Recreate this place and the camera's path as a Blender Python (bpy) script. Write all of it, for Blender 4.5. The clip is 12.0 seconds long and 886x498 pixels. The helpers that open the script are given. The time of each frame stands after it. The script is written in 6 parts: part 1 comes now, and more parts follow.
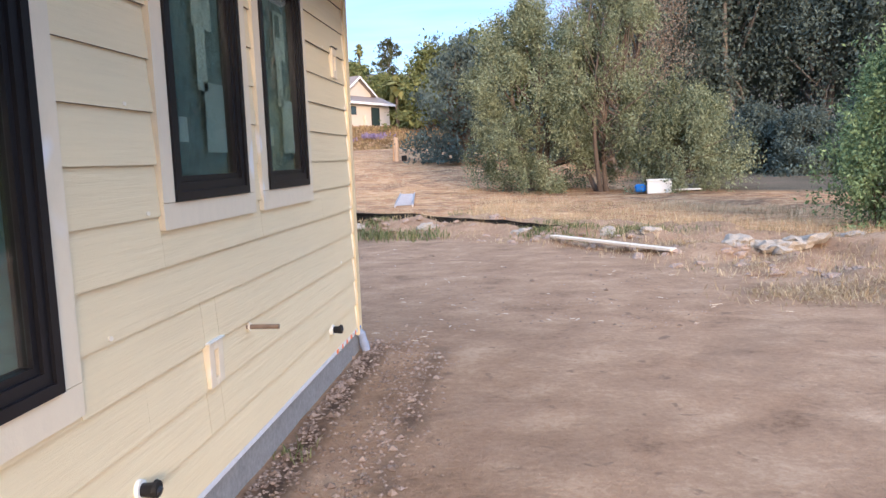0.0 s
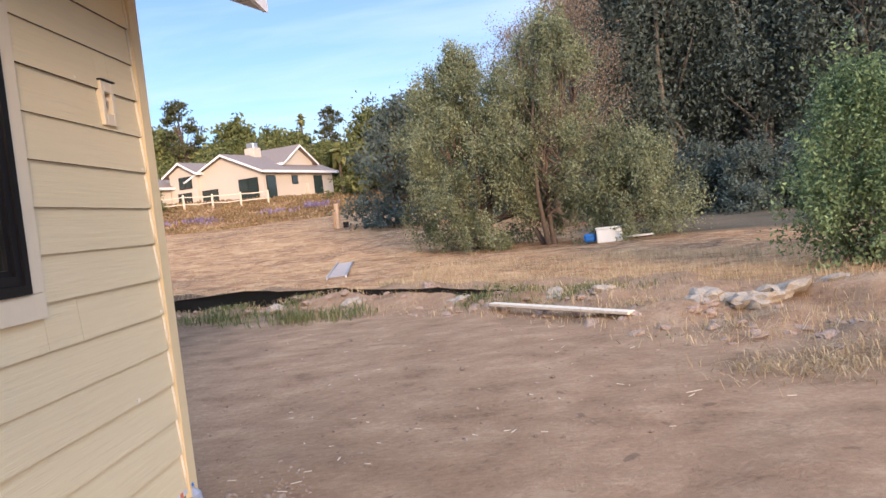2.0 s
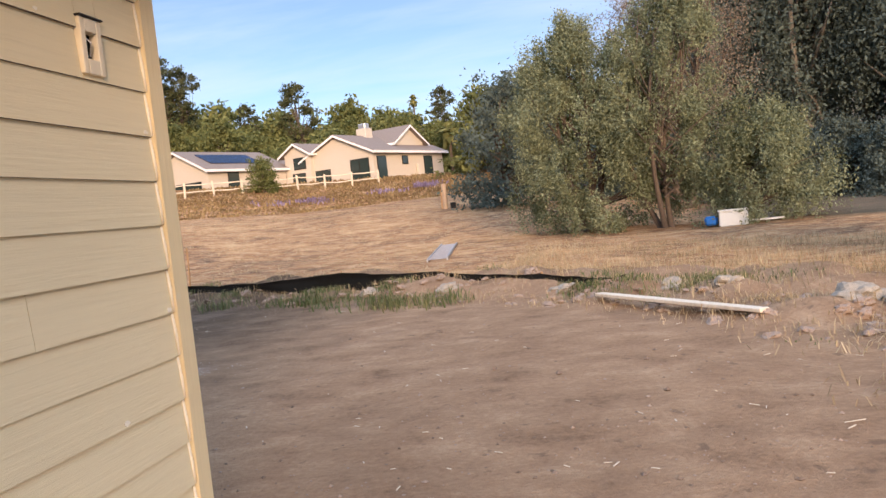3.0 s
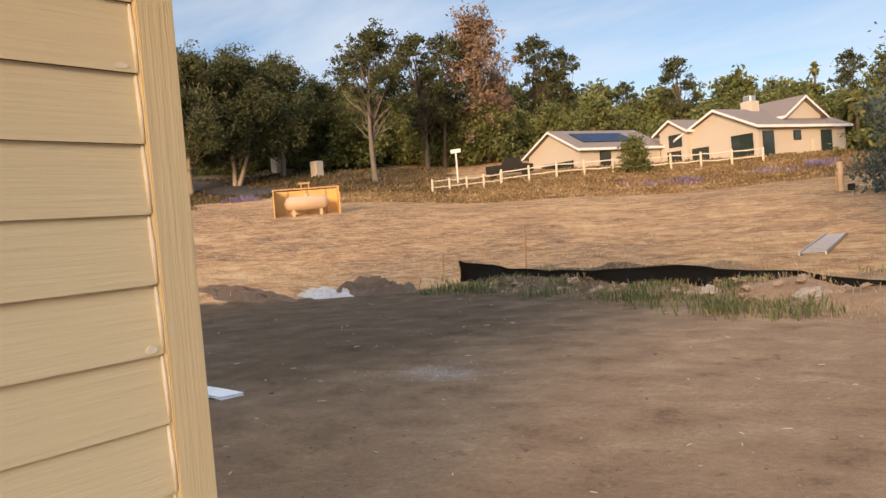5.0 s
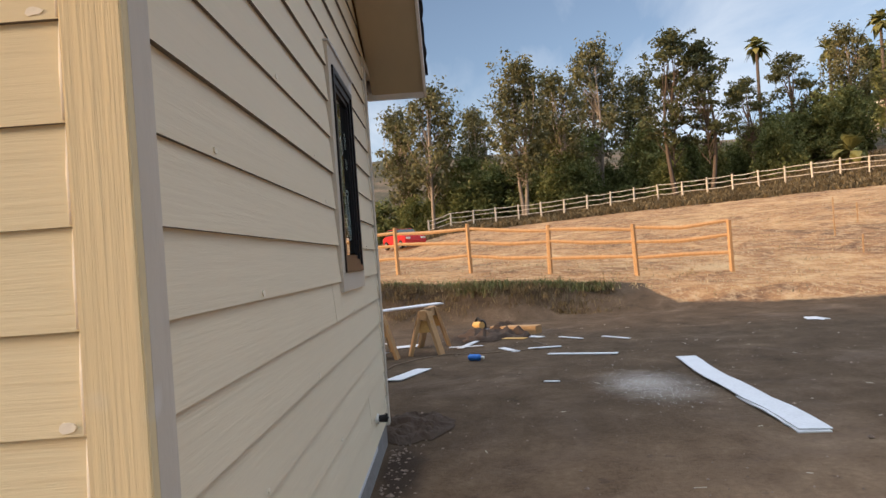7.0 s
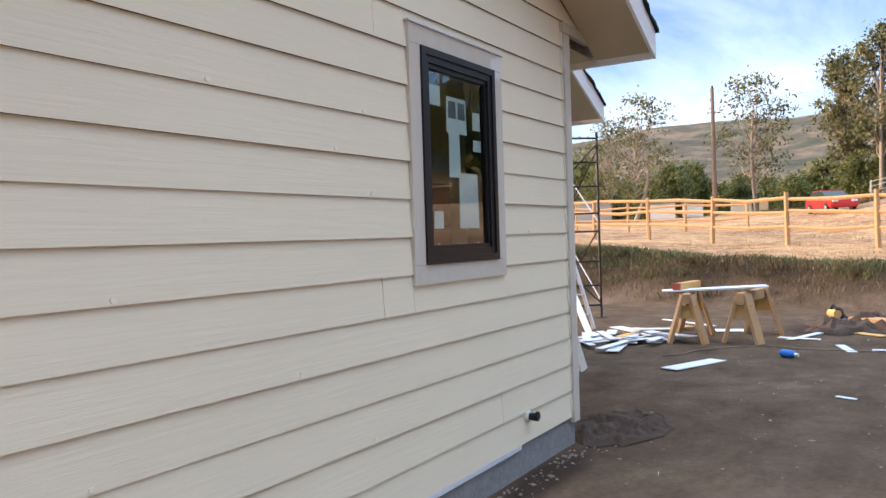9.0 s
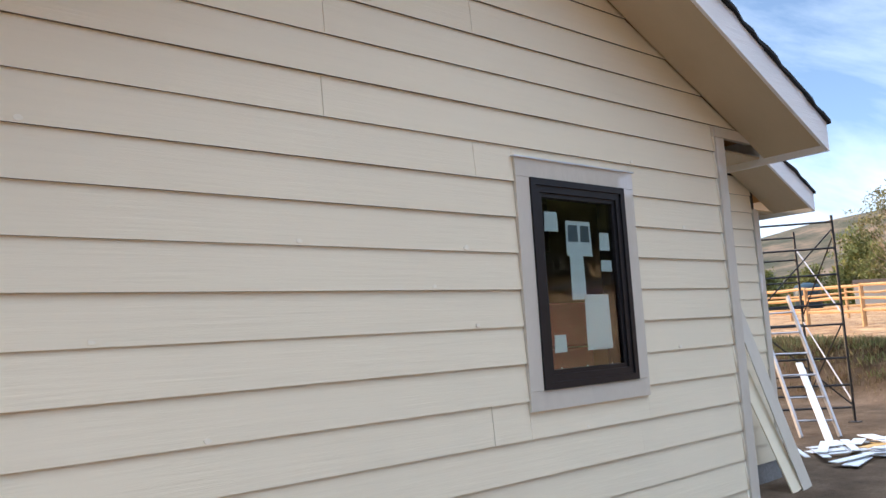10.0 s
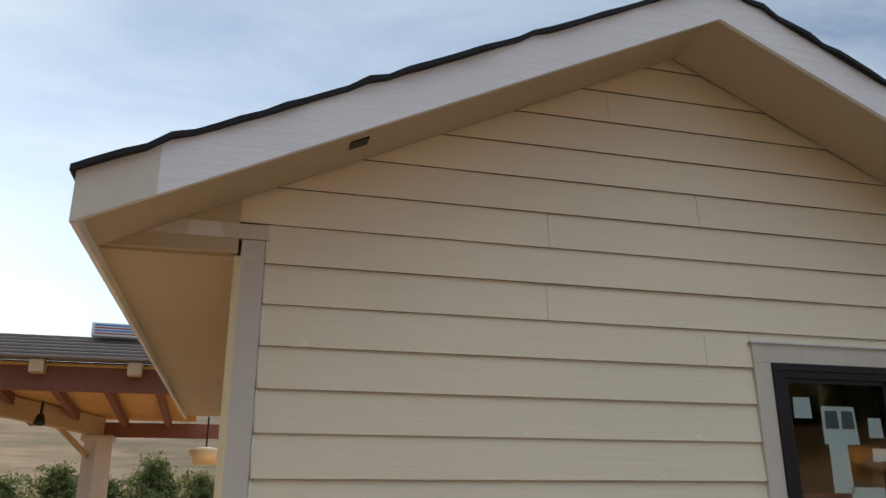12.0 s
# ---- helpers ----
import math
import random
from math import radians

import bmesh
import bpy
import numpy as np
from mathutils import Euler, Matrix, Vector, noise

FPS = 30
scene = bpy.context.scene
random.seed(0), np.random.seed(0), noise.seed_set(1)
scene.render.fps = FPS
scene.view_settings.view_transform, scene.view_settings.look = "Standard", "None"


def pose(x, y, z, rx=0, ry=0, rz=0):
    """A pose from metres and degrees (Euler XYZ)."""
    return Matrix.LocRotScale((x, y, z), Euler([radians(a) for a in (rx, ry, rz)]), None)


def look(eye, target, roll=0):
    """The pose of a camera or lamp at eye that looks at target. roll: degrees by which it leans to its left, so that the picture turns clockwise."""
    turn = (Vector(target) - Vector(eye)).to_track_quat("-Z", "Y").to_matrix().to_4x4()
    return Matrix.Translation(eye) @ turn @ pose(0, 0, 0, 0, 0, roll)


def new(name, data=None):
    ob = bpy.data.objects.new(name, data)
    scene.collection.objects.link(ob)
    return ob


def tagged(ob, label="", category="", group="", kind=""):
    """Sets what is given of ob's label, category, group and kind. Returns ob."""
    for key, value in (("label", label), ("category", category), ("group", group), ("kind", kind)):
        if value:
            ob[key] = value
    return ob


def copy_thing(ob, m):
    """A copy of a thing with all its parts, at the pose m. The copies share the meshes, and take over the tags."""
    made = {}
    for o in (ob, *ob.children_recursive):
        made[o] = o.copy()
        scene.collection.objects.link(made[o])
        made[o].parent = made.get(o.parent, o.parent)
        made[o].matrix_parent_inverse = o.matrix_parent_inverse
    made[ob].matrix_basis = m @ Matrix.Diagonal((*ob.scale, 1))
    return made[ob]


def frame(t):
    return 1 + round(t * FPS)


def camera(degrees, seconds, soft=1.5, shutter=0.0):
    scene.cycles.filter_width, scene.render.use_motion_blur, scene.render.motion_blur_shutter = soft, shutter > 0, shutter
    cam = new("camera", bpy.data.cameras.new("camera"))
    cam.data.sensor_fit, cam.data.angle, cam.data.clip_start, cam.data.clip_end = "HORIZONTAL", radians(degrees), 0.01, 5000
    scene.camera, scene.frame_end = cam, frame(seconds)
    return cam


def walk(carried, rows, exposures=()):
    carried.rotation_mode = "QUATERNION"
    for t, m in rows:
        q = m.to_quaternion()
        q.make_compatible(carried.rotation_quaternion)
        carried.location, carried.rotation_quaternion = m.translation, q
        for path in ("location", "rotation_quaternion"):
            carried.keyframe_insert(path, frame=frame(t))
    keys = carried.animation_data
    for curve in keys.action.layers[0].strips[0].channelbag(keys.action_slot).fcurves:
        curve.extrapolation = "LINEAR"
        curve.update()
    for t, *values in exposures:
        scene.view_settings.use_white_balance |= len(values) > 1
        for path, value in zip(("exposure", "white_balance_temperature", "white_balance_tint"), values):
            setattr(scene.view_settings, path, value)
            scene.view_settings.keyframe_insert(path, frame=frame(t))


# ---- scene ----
cam = camera(59.5, 12.0)

PATH = [
    (0, (1.244, -5.679, 1.416), (1.039, -3.703, 1.186), -2.2),
    (0.5, (1.348, -5.243, 1.394), (1.339, -3.262, 1.123), -1.1),
    (1, (1.408, -4.782, 1.396), (1.411, -2.787, 1.257), -2.3),
    (1.5, (1.467, -4.331, 1.407), (1.496, -2.334, 1.302), -5.2),
    (2, (1.592, -3.911, 1.409), (1.506, -1.915, 1.325), -6.5),
    (2.5, (1.629, -3.438, 1.39), (1.401, -1.454, 1.298), -6.4),
    (4.5, (1.854, -1.623, 1.362), (0.888, 0.126, 1.261), -5.5),
    (5, (1.789, -1.187, 1.348), (0.551, 0.382, 1.286), -4.7),
    (5.5, (1.681, -0.745, 1.359), (0.171, 0.566, 1.344), -4.1),
    (6, (1.574, -0.292, 1.351), (-0.202, 0.626, 1.392), -3.9),
    (6.5, (1.429, 0.133, 1.358), (-0.53, 0.531, 1.427), -4.1),
    (7, (1.311, 0.535, 1.335), (-0.689, 0.521, 1.359), -4.2),
    (7.2, (1.258, 0.698, 1.345), (-0.737, 0.547, 1.344), -4.3),
    (8.8, (0.632, 1.889, 1.418), (-1.13, 0.944, 1.363), -2.2),
    (9, (0.535, 2.03, 1.429), (-1.166, 0.979, 1.399), -1.8),
    (9.5, (0.323, 2.336, 1.506), (-1.215, 1.062, 1.605), -2.7),
    (10, (0.2, 2.639, 1.574), (-1.073, 1.114, 1.805), -3.4),
    (10.5, (0.037, 2.752, 1.583), (-1.044, 1.118, 1.984), -1.7),
    (11, (-0.044, 2.925, 1.631), (-0.929, 1.262, 2.304), -0.1),
    (11.5, (-0.134, 3.153, 1.689), (-0.797, 1.411, 2.415), 0.1),
    (12, (-0.042, 3.286, 1.73), (-0.528, 1.443, 2.334), 0.0),
]
walk(cam, [(t, look(eye, target, roll)) for t, eye, target, roll in PATH], [(0, 1.55, 4780, 10), (1.0, 1.45, 4850, 11), (2.5, 1.24, 5300, 12), (4.5, 1.04, 6000, 10), (5.5, 0.98, 6250, 9), (7, 1.15, 6100, 9), (9, 1.82, 5500, 9), (10.5, 1.93, 5500, 7), (11.2, 1.6, 5700, 6), (12, 1.15, 5950, 4)])

# ---- world, sun, exposure ----
SUN_AZ, SUN_EL = -160.0, 12.0


def far(az, d, z=0.0, o=(1.5, 0.0)):
    """A place d metres from the corner of the yard, az degrees to the left of +y."""
    return Vector((o[0] - math.sin(radians(az)) * d, o[1] + math.cos(radians(az)) * d, z))


sun = new("sun", bpy.data.lights.new("sun", "SUN"))
sun.data.energy, sun.data.angle, sun.data.color = 3.3, radians(18), (1.0, 0.62, 0.32)
sun.matrix_world = look(far(SUN_AZ, 100, 100 * math.tan(radians(SUN_EL)), (0, 0)), (0, 0, 0))

world = bpy.data.worlds.new("sky")
scene.world = world
world.use_nodes = True
wt = world.node_tree
bg = wt.nodes["Background"]
sky = wt.nodes.new("ShaderNodeTexSky")
sky.sky_type, sky.sun_disc = "NISHITA", False
sky.sun_elevation, sky.sun_rotation = radians(SUN_EL), radians(-SUN_AZ)
sky.air_density, sky.dust_density, sky.ozone_density = 0.85, 0.2, 2.3
tame = wt.nodes.new("ShaderNodeHueSaturation")
tame.inputs["Saturation"].default_value, tame.inputs["Value"].default_value = 0.72, 0.72
wt.links.new(sky.outputs[0], tame.inputs["Color"])
wtc = wt.nodes.new("ShaderNodeTexCoord")
sep = wt.nodes.new("ShaderNodeSeparateXYZ")
wt.links.new(wtc.outputs["Generated"], sep.inputs[0])


def wmath(op, a, b=None):
    n = wt.nodes.new("ShaderNodeMath")
    n.operation = op
    for i, v in enumerate((a, b)):
        if v is None:
            continue
        if isinstance(v, (int, float)):
            n.inputs[i].default_value = v
        else:
            wt.links.new(v, n.inputs[i])
    return n.outputs[0]


# streaky high cloud on a flat layer overhead
zz = wmath("ADD", wmath("MAXIMUM", sep.outputs[2], 0.0), 0.12)
cmb = wt.nodes.new("ShaderNodeCombineXYZ")
wt.links.new(wmath("DIVIDE", sep.outputs[0], zz), cmb.inputs[0])
wt.links.new(wmath("DIVIDE", sep.outputs[1], zz), cmb.inputs[1])
cmap = wt.nodes.new("ShaderNodeMapping")
cmap.inputs["Rotation"].default_value = (0, 0, radians(32))
cmap.inputs["Scale"].default_value = (0.55, 1.25, 1.0)
wt.links.new(cmb.outputs[0], cmap.inputs[0])
cn = wt.nodes.new("ShaderNodeTexNoise")
cn.inputs["Scale"].default_value, cn.inputs["Detail"].default_value, cn.inputs["Roughness"].default_value = 1.1, 9, 0.58
cn.inputs["Distortion"].default_value = 0.35
wt.links.new(cmap.outputs[0], cn.inputs["Vector"])
cr = wt.nodes.new("ShaderNodeValToRGB")
cr.color_ramp.elements[0].position, cr.color_ramp.elements[1].position = 0.44, 0.72
# more cloud towards the sun
south = wmath("ADD", wmath("MULTIPLY", sep.outputs[1], -0.06), wmath("MULTIPLY", sep.outputs[2], wmath("ADD", wmath("MULTIPLY", sep.outputs[0], 0.14), 0.24)))
haze = wmath("MULTIPLY", wmath("MAXIMUM", wmath("SUBTRACT", 0.26, sep.outputs[2]), 0.0), 1.0)
wt.links.new(wmath("ADD", wmath("ADD", cn.outputs["Fac"], south), haze), cr.inputs[0])
cmix = wt.nodes.new("ShaderNodeMix")
cmix.data_type = "RGBA"
wt.links.new(wmath("MULTIPLY", cr.outputs[0], 0.85), cmix.inputs["Factor"])
wt.links.new(tame.outputs[0], cmix.inputs["A"])
ccol = wt.nodes.new("ShaderNodeMix")
ccol.data_type = "RGBA"
ccol.inputs["Factor"].default_value = 0.75
wt.links.new(tame.outputs[0], ccol.inputs["A"])
ccol.inputs["B"].default_value = (4.3, 4.35, 4.5, 1)
# cloud is thickest overhead and, out of view, brightened there as added fill light
lift = wt.nodes.new("ShaderNodeMapRange")
lift.inputs["From Min"].default_value, lift.inputs["From Max"].default_value = 0.58, 0.95
lift.inputs["To Min"].default_value, lift.inputs["To Max"].default_value = 1.0, 3.4
wt.links.new(sep.outputs[2], lift.inputs["Value"])
cscale = wt.nodes.new("ShaderNodeVectorMath")
cscale.operation = "SCALE"
wt.links.new(ccol.outputs["Result"], cscale.inputs[0])
wt.links.new(lift.outputs[0], cscale.inputs["Scale"])
wt.links.new(cscale.outputs[0], cmix.inputs["B"])
wt.links.new(cmix.outputs["Result"], bg.inputs[0])
bg.inputs[1].default_value = 0.10

# ---- materials ----


class Mat:
    """A small node-material builder."""

    def __init__(self, name, rough=0.7, metal=0.0, spec=0.4):
        self.m = bpy.data.materials.new(name)
        self.m.use_nodes = True
        self.t = self.m.node_tree
        self.b = self.t.nodes["Principled BSDF"]
        self.b.inputs["Roughness"].default_value = rough
        self.b.inputs["Metallic"].default_value = metal
        self.b.inputs["Specular IOR Level"].default_value = spec
        self.co = self.t.nodes.new("ShaderNodeTexCoord").outputs["Object"]
        self.geo = self.t.nodes.new("ShaderNodeNewGeometry")
        self.oi = self.t.nodes.new("ShaderNodeObjectInfo")

    def link(self, a, b):
        self.t.links.new(a, b)

    def noise(self, scale, detail=4, rough=0.55, stretch=(1, 1, 1), coord=None, dist=0.0):
        mp = self.t.nodes.new("ShaderNodeMapping")
        mp.inputs["Scale"].default_value = stretch
        self.link(coord or self.co, mp.inputs[0])
        n = self.t.nodes.new("ShaderNodeTexNoise")
        n.inputs["Scale"].default_value, n.inputs["Detail"].default_value = scale, detail
        n.inputs["Roughness"].default_value, n.inputs["Distortion"].default_value = rough, dist
        self.link(mp.outputs[0], n.inputs["Vector"])
        return n.outputs["Fac"]

    def ramp(self, fac, stops):
        r = self.t.nodes.new("ShaderNodeValToRGB")
        e = r.color_ramp.elements
        while len(e) < len(stops):
            e.new(0.5)
        for el, (p, c) in zip(e, stops):
            el.position, el.color = p, (*c, 1)
        self.link(fac, r.inputs[0])
        return r.outputs[0]

    def mix(self, fac, a, b, mode="MIX"):
        n = self.t.nodes.new("ShaderNodeMix")
        n.data_type, n.blend_type = "RGBA", mode
        for key, v in (("Factor", fac), ("A", a), ("B", b)):
            if isinstance(v, tuple):
                n.inputs[key].default_value = (*v, 1)
            elif isinstance(v, (int, float)):
                n.inputs[key].default_value = v
            else:
                self.link(v, n.inputs[key])
        return n.outputs["Result"]

    def math(self, op, a, b=0.0):
        n = self.t.nodes.new("ShaderNodeMath")
        n.operation = op
        for i, v in enumerate((a, b)):
            if isinstance(v, (int, float)):
                n.inputs[i].default_value = v
            else:
                self.link(v, n.inputs[i])
        return n.outputs[0]

    def color(self, c):
        if isinstance(c, tuple):
            self.b.inputs["Base Color"].default_value = (*c, 1)
        else:
            self.link(c, self.b.inputs["Base Color"])
        return self

    def bump(self, h, strength=0.3, dist=0.01):
        n = self.t.nodes.new("ShaderNodeBump")
        n.inputs["Strength"].default_value, n.inputs["Distance"].default_value = strength, dist
        self.link(h, n.inputs["Height"])
        self.link(n.outputs[0], self.b.inputs["Normal"])
        return self


def plain(name, c, rough=0.7, metal=0.0, var=0.25, scale=6.0, bump=0.15, stretch=(1, 1, 1), spec=0.4):
    m = Mat(name, rough, metal, spec)
    n1, n2 = m.noise(scale, 5, 0.6, stretch), m.noise(scale * 9, 3, 0.6, stretch)
    lo, hi = tuple(v * (1 - var) for v in c), tuple(min(1, v * (1 + var)) for v in c)
    col = m.mix(0.6, m.ramp(n1, [(0.3, lo), (0.7, hi)]), m.ramp(n2, [(0.3, lo), (0.7, hi)]))
    m.color(col).bump(n2, bump, 0.004)
    return m.m


def paint(name, c, grain, patch=None, show=1.0):
    """Painted fibre-cement: embossed wood grain along one axis, faint uneven coats, filler dabs."""
    m = Mat(name, 0.62, 0, 0.3)
    g = m.noise(1.0, 6, 0.65, grain, dist=0.15)
    broad = m.noise(0.7, 3)
    col = m.mix(0.5, m.ramp(broad, [(0.3, tuple(v * 0.94 for v in c)), (0.7, tuple(min(1, v * 1.05) for v in c))]),
                m.ramp(m.oi.outputs["Random"], [(0.0, tuple(v * 0.955 for v in c)), (1.0, tuple(min(1, v * 1.03) for v in c))]))
    col = m.mix(0.2 * show, col, m.ramp(g, [(0.35, tuple(v * 0.86 for v in c)), (0.6, tuple(min(1, v * 1.06) for v in c))]))
    if patch:
        p = m.ramp(m.noise(3.1, 2, 0.4), [(0.655, (0, 0, 0)), (0.70, (1, 1, 1))])
        col = m.mix(p, col, patch)
    m.color(col).bump(g, 0.9 * show, 0.004)
    return m.m


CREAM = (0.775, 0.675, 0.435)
# one siding paint, tinted yellower for sunlit wall A, greyer for shaded wall B
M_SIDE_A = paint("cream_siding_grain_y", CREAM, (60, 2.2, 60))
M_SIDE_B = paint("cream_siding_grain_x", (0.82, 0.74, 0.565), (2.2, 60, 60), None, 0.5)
# dark tone painted on board undersides to stand in for the lap's shadow line
M_LAP_SHADE = plain("raw_board_edge", (0.14, 0.12, 0.10), 0.9, var=0.2, scale=12, bump=0.2)
M_TRIM_A = paint("cream_trim_grain_z", (0.775, 0.65, 0.39), (75, 75, 2.0), (0.74, 0.68, 0.54), 1.25)
M_TRIM_WIN = paint("cream_window_trim", (0.75, 0.67, 0.50), (14, 14, 9), (0.78, 0.76, 0.72))
M_PRIMER = paint("grey_primed_trim", (0.60, 0.555, 0.475), (20, 20, 6), (0.72, 0.70, 0.68))
M_FASCIA = paint("white_primed_fascia", (0.79, 0.79, 0.81), (3, 40, 40))
M_SOFFIT = paint("tan_soffit", (0.50, 0.42, 0.29), (3, 8, 3))
M_CAULK = plain("white_caulk", (0.86, 0.80, 0.66), 0.45, var=0.08, bump=0.05)
M_BLACK = plain("black_window_frame", (0.012, 0.012, 0.015), 0.4, var=0.2, scale=20, bump=0.03, spec=0.3)
M_STEEL = plain("bare_flashing", (0.62, 0.62, 0.63), 0.4, 0.8, 0.1, 8, 0.05)
M_CONC = plain("grey_foundation_concrete", (0.25, 0.25, 0.25), 0.9, var=0.25, scale=5, bump=0.5)
M_SHINGLE = plain("dark_shingle", (0.016, 0.017, 0.02), 0.9, var=0.4, scale=30, bump=0.6)
M_PAPER = plain("white_sticker_paper", (0.72, 0.74, 0.72), 0.7, var=0.05, bump=0.05)
# sticker paper coloured dim, as it looks through the reflecting panes
M_DIM_PAPER = plain("paper_behind_dusty_film", (0.34, 0.42, 0.41), 0.6, var=0.12, scale=8, bump=0.05)
M_STICKER_DARK = plain("dark_sticker_print", (0.10, 0.12, 0.14), 0.6, var=0.1, bump=0.02)
# teal tone painted to stand in for reflections in the east panes
M_SHEEN = plain("dusty_teal_film", (0.115, 0.175, 0.18), 0.55, var=0.35, scale=2.2, bump=0.1)
M_FILL_PANEL = plain("pale_drywall", (0.62, 0.66, 0.64), 0.9, var=0.12, scale=2, bump=0.1)
# drywall coloured near-black so the rooms read as unlit through the panes
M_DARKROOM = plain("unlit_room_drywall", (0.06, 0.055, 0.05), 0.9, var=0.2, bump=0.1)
M_RED = plain("red_brick_stack", (0.36, 0.075, 0.06), 0.8, var=0.3, bump=0.1)
M_WOOD = plain("fir_lumber", (0.43, 0.27, 0.13), 0.75, var=0.25, scale=4, bump=0.3, stretch=(3, 12, 12))
M_RAIL = plain("cedar_rail", (0.44, 0.27, 0.13), 0.8, var=0.35, scale=3, bump=0.4, stretch=(5, 5, 2))
M_RAILFAR = plain("weathered_white_rail", (0.62, 0.56, 0.46), 0.8, var=0.2, scale=3, bump=0.2)
M_WHITEBOARD = plain("white_primed_board", (0.66, 0.68, 0.72), 0.6, var=0.12, scale=5, bump=0.1)
M_SHEETPLASTIC = plain("dusty_plastic_sheet", (0.38, 0.38, 0.39), 0.45, var=0.4, scale=6, bump=0.3)
M_SILT = plain("black_silt_fabric", (0.012, 0.013, 0.013), 0.8, var=0.4, scale=9, bump=0.5)
M_BARK = plain("grey_brown_bark", (0.11, 0.085, 0.066), 0.95, var=0.45, scale=6, bump=0.8, stretch=(1, 1, 0.25))
M_GROVE_BARK = plain("grey_grove_bark", (0.165, 0.15, 0.13), 0.9, var=0.4, scale=5, bump=0.5, stretch=(1, 1, 0.25))
M_PALE_BARK = plain("pale_eucalyptus_bark", (0.30, 0.25, 0.20), 0.9, var=0.4, scale=5, bump=0.5, stretch=(1, 1, 0.25))
M_REDWOOD = plain("stained_redwood_beam", (0.19, 0.075, 0.045), 0.7, var=0.25, scale=4, bump=0.3, stretch=(10, 2, 10))
M_TANBEAM = plain("tan_painted_timber", (0.46, 0.33, 0.19), 0.7, var=0.15, bump=0.2)
M_STUCCO = plain("beige_stucco", (0.53, 0.49, 0.43), 0.95, var=0.12, scale=9, bump=0.5)
M_TILEROOF = plain("grey_brown_roof_tile", (0.22, 0.185, 0.165), 0.9, var=0.25, scale=5, bump=0.6, stretch=(1, 6, 6))
M_SOLAR = plain("blue_black_solar_glass", (0.012, 0.02, 0.06), 0.15, var=0.2, bump=0.0, spec=0.6)
M_DARKGLASS = plain("dark_far_window", (0.03, 0.045, 0.045), 0.12, var=0.2, bump=0.0, spec=0.6)
M_SCAF = plain("dark_steel_tube", (0.02, 0.02, 0.022), 0.5, 0.3, 0.3, 20, 0.1)
M_GALV = plain("galvanised_brace", (0.36, 0.36, 0.38), 0.45, 0.7, 0.2, 12, 0.1)
M_GREENPLASTIC = plain("dark_blue_plastic", (0.012, 0.04, 0.065), 0.5, var=0.15, bump=0.05)
M_BLUE = plain("blue_plastic", (0.03, 0.16, 0.55), 0.4, var=0.2, bump=0.05)
M_CARRED = plain("red_car_paint", (0.50, 0.02, 0.02), 0.25, var=0.08, bump=0.0, spec=0.6)
M_TANK = plain("tan_gas_tank", (0.48, 0.36, 0.25), 0.5, var=0.15, bump=0.1)
M_YELLOWWOOD = plain("yellow_lit_plywood", (0.62, 0.38, 0.13), 0.75, var=0.15, scale=3, bump=0.2)
M_ROCK = plain("pale_granite", (0.31, 0.275, 0.225), 0.95, var=0.5, scale=5, bump=0.9)
M_STONE = plain("small_stone", (0.29, 0.225, 0.18), 0.95, var=0.4, scale=30, bump=0.5)
M_CLOD = plain("dry_clod", (0.17, 0.125, 0.095), 0.95, var=0.35, scale=30, bump=0.5)
M_DARKSOIL = plain("dark_loose_soil", (0.062, 0.042, 0.030), 0.97, var=0.4, scale=12, bump=0.8)
M_STRAW = plain("dry_straw", (0.52, 0.38, 0.19), 0.9, var=0.35, scale=2, bump=0.0)
M_LIME = plain("spilled_white_powder", (0.62, 0.60, 0.58), 0.95, var=0.2, scale=7, bump=0.5)
M_RUBBER = plain("black_rubber", (0.012, 0.012, 0.012), 0.8, var=0.2, bump=0.1)
M_PLASTICBAG = plain("clear_bottle_plastic", (0.30, 0.35, 0.48), 0.2, var=0.15, bump=0.1, spec=0.7)
M_ORANGE = plain("orange_striped_tape", (0.75, 0.22, 0.08), 0.6, var=0.15, bump=0.05)
M_POLE = plain("weathered_pole", (0.20, 0.15, 0.11), 0.9, var=0.3, scale=3, bump=0.4)
M_LAMPSHADE = plain("cream_lamp_glass", (0.75, 0.60, 0.38), 0.5, var=0.05, bump=0.0)


def leaf(name, c, var=0.45, c2=None):
    m = Mat(name, 0.7, 0, 0.1)
    lo, hi = tuple(v * (1 - var) for v in c), tuple(min(1, v * (1 + var)) for v in (c2 or c))
    col = m.ramp(m.geo.outputs["Random Per Island"], [(0.0, lo), (0.55, c), (1.0, hi)])
    patch = m.ramp(m.noise(0.5, 2), [(0.35, tuple(v * 0.75 for v in c)), (0.65, tuple(min(1, v * 1.2) for v in (c2 or c)))])
    col = m.mix(0.45, col, patch)
    m.color(col)
    tr = m.t.nodes.new("ShaderNodeBsdfTranslucent")
    m.link(col, tr.inputs[0])
    ms = m.t.nodes.new("ShaderNodeMixShader")
    ms.inputs[0].default_value = 0.3
    m.link(m.b.outputs[0], ms.inputs[1])
    m.link(tr.outputs[0], ms.inputs[2])
    m.link(ms.outputs[0], m.t.nodes["Material Output"].inputs["Surface"])
    return m.m


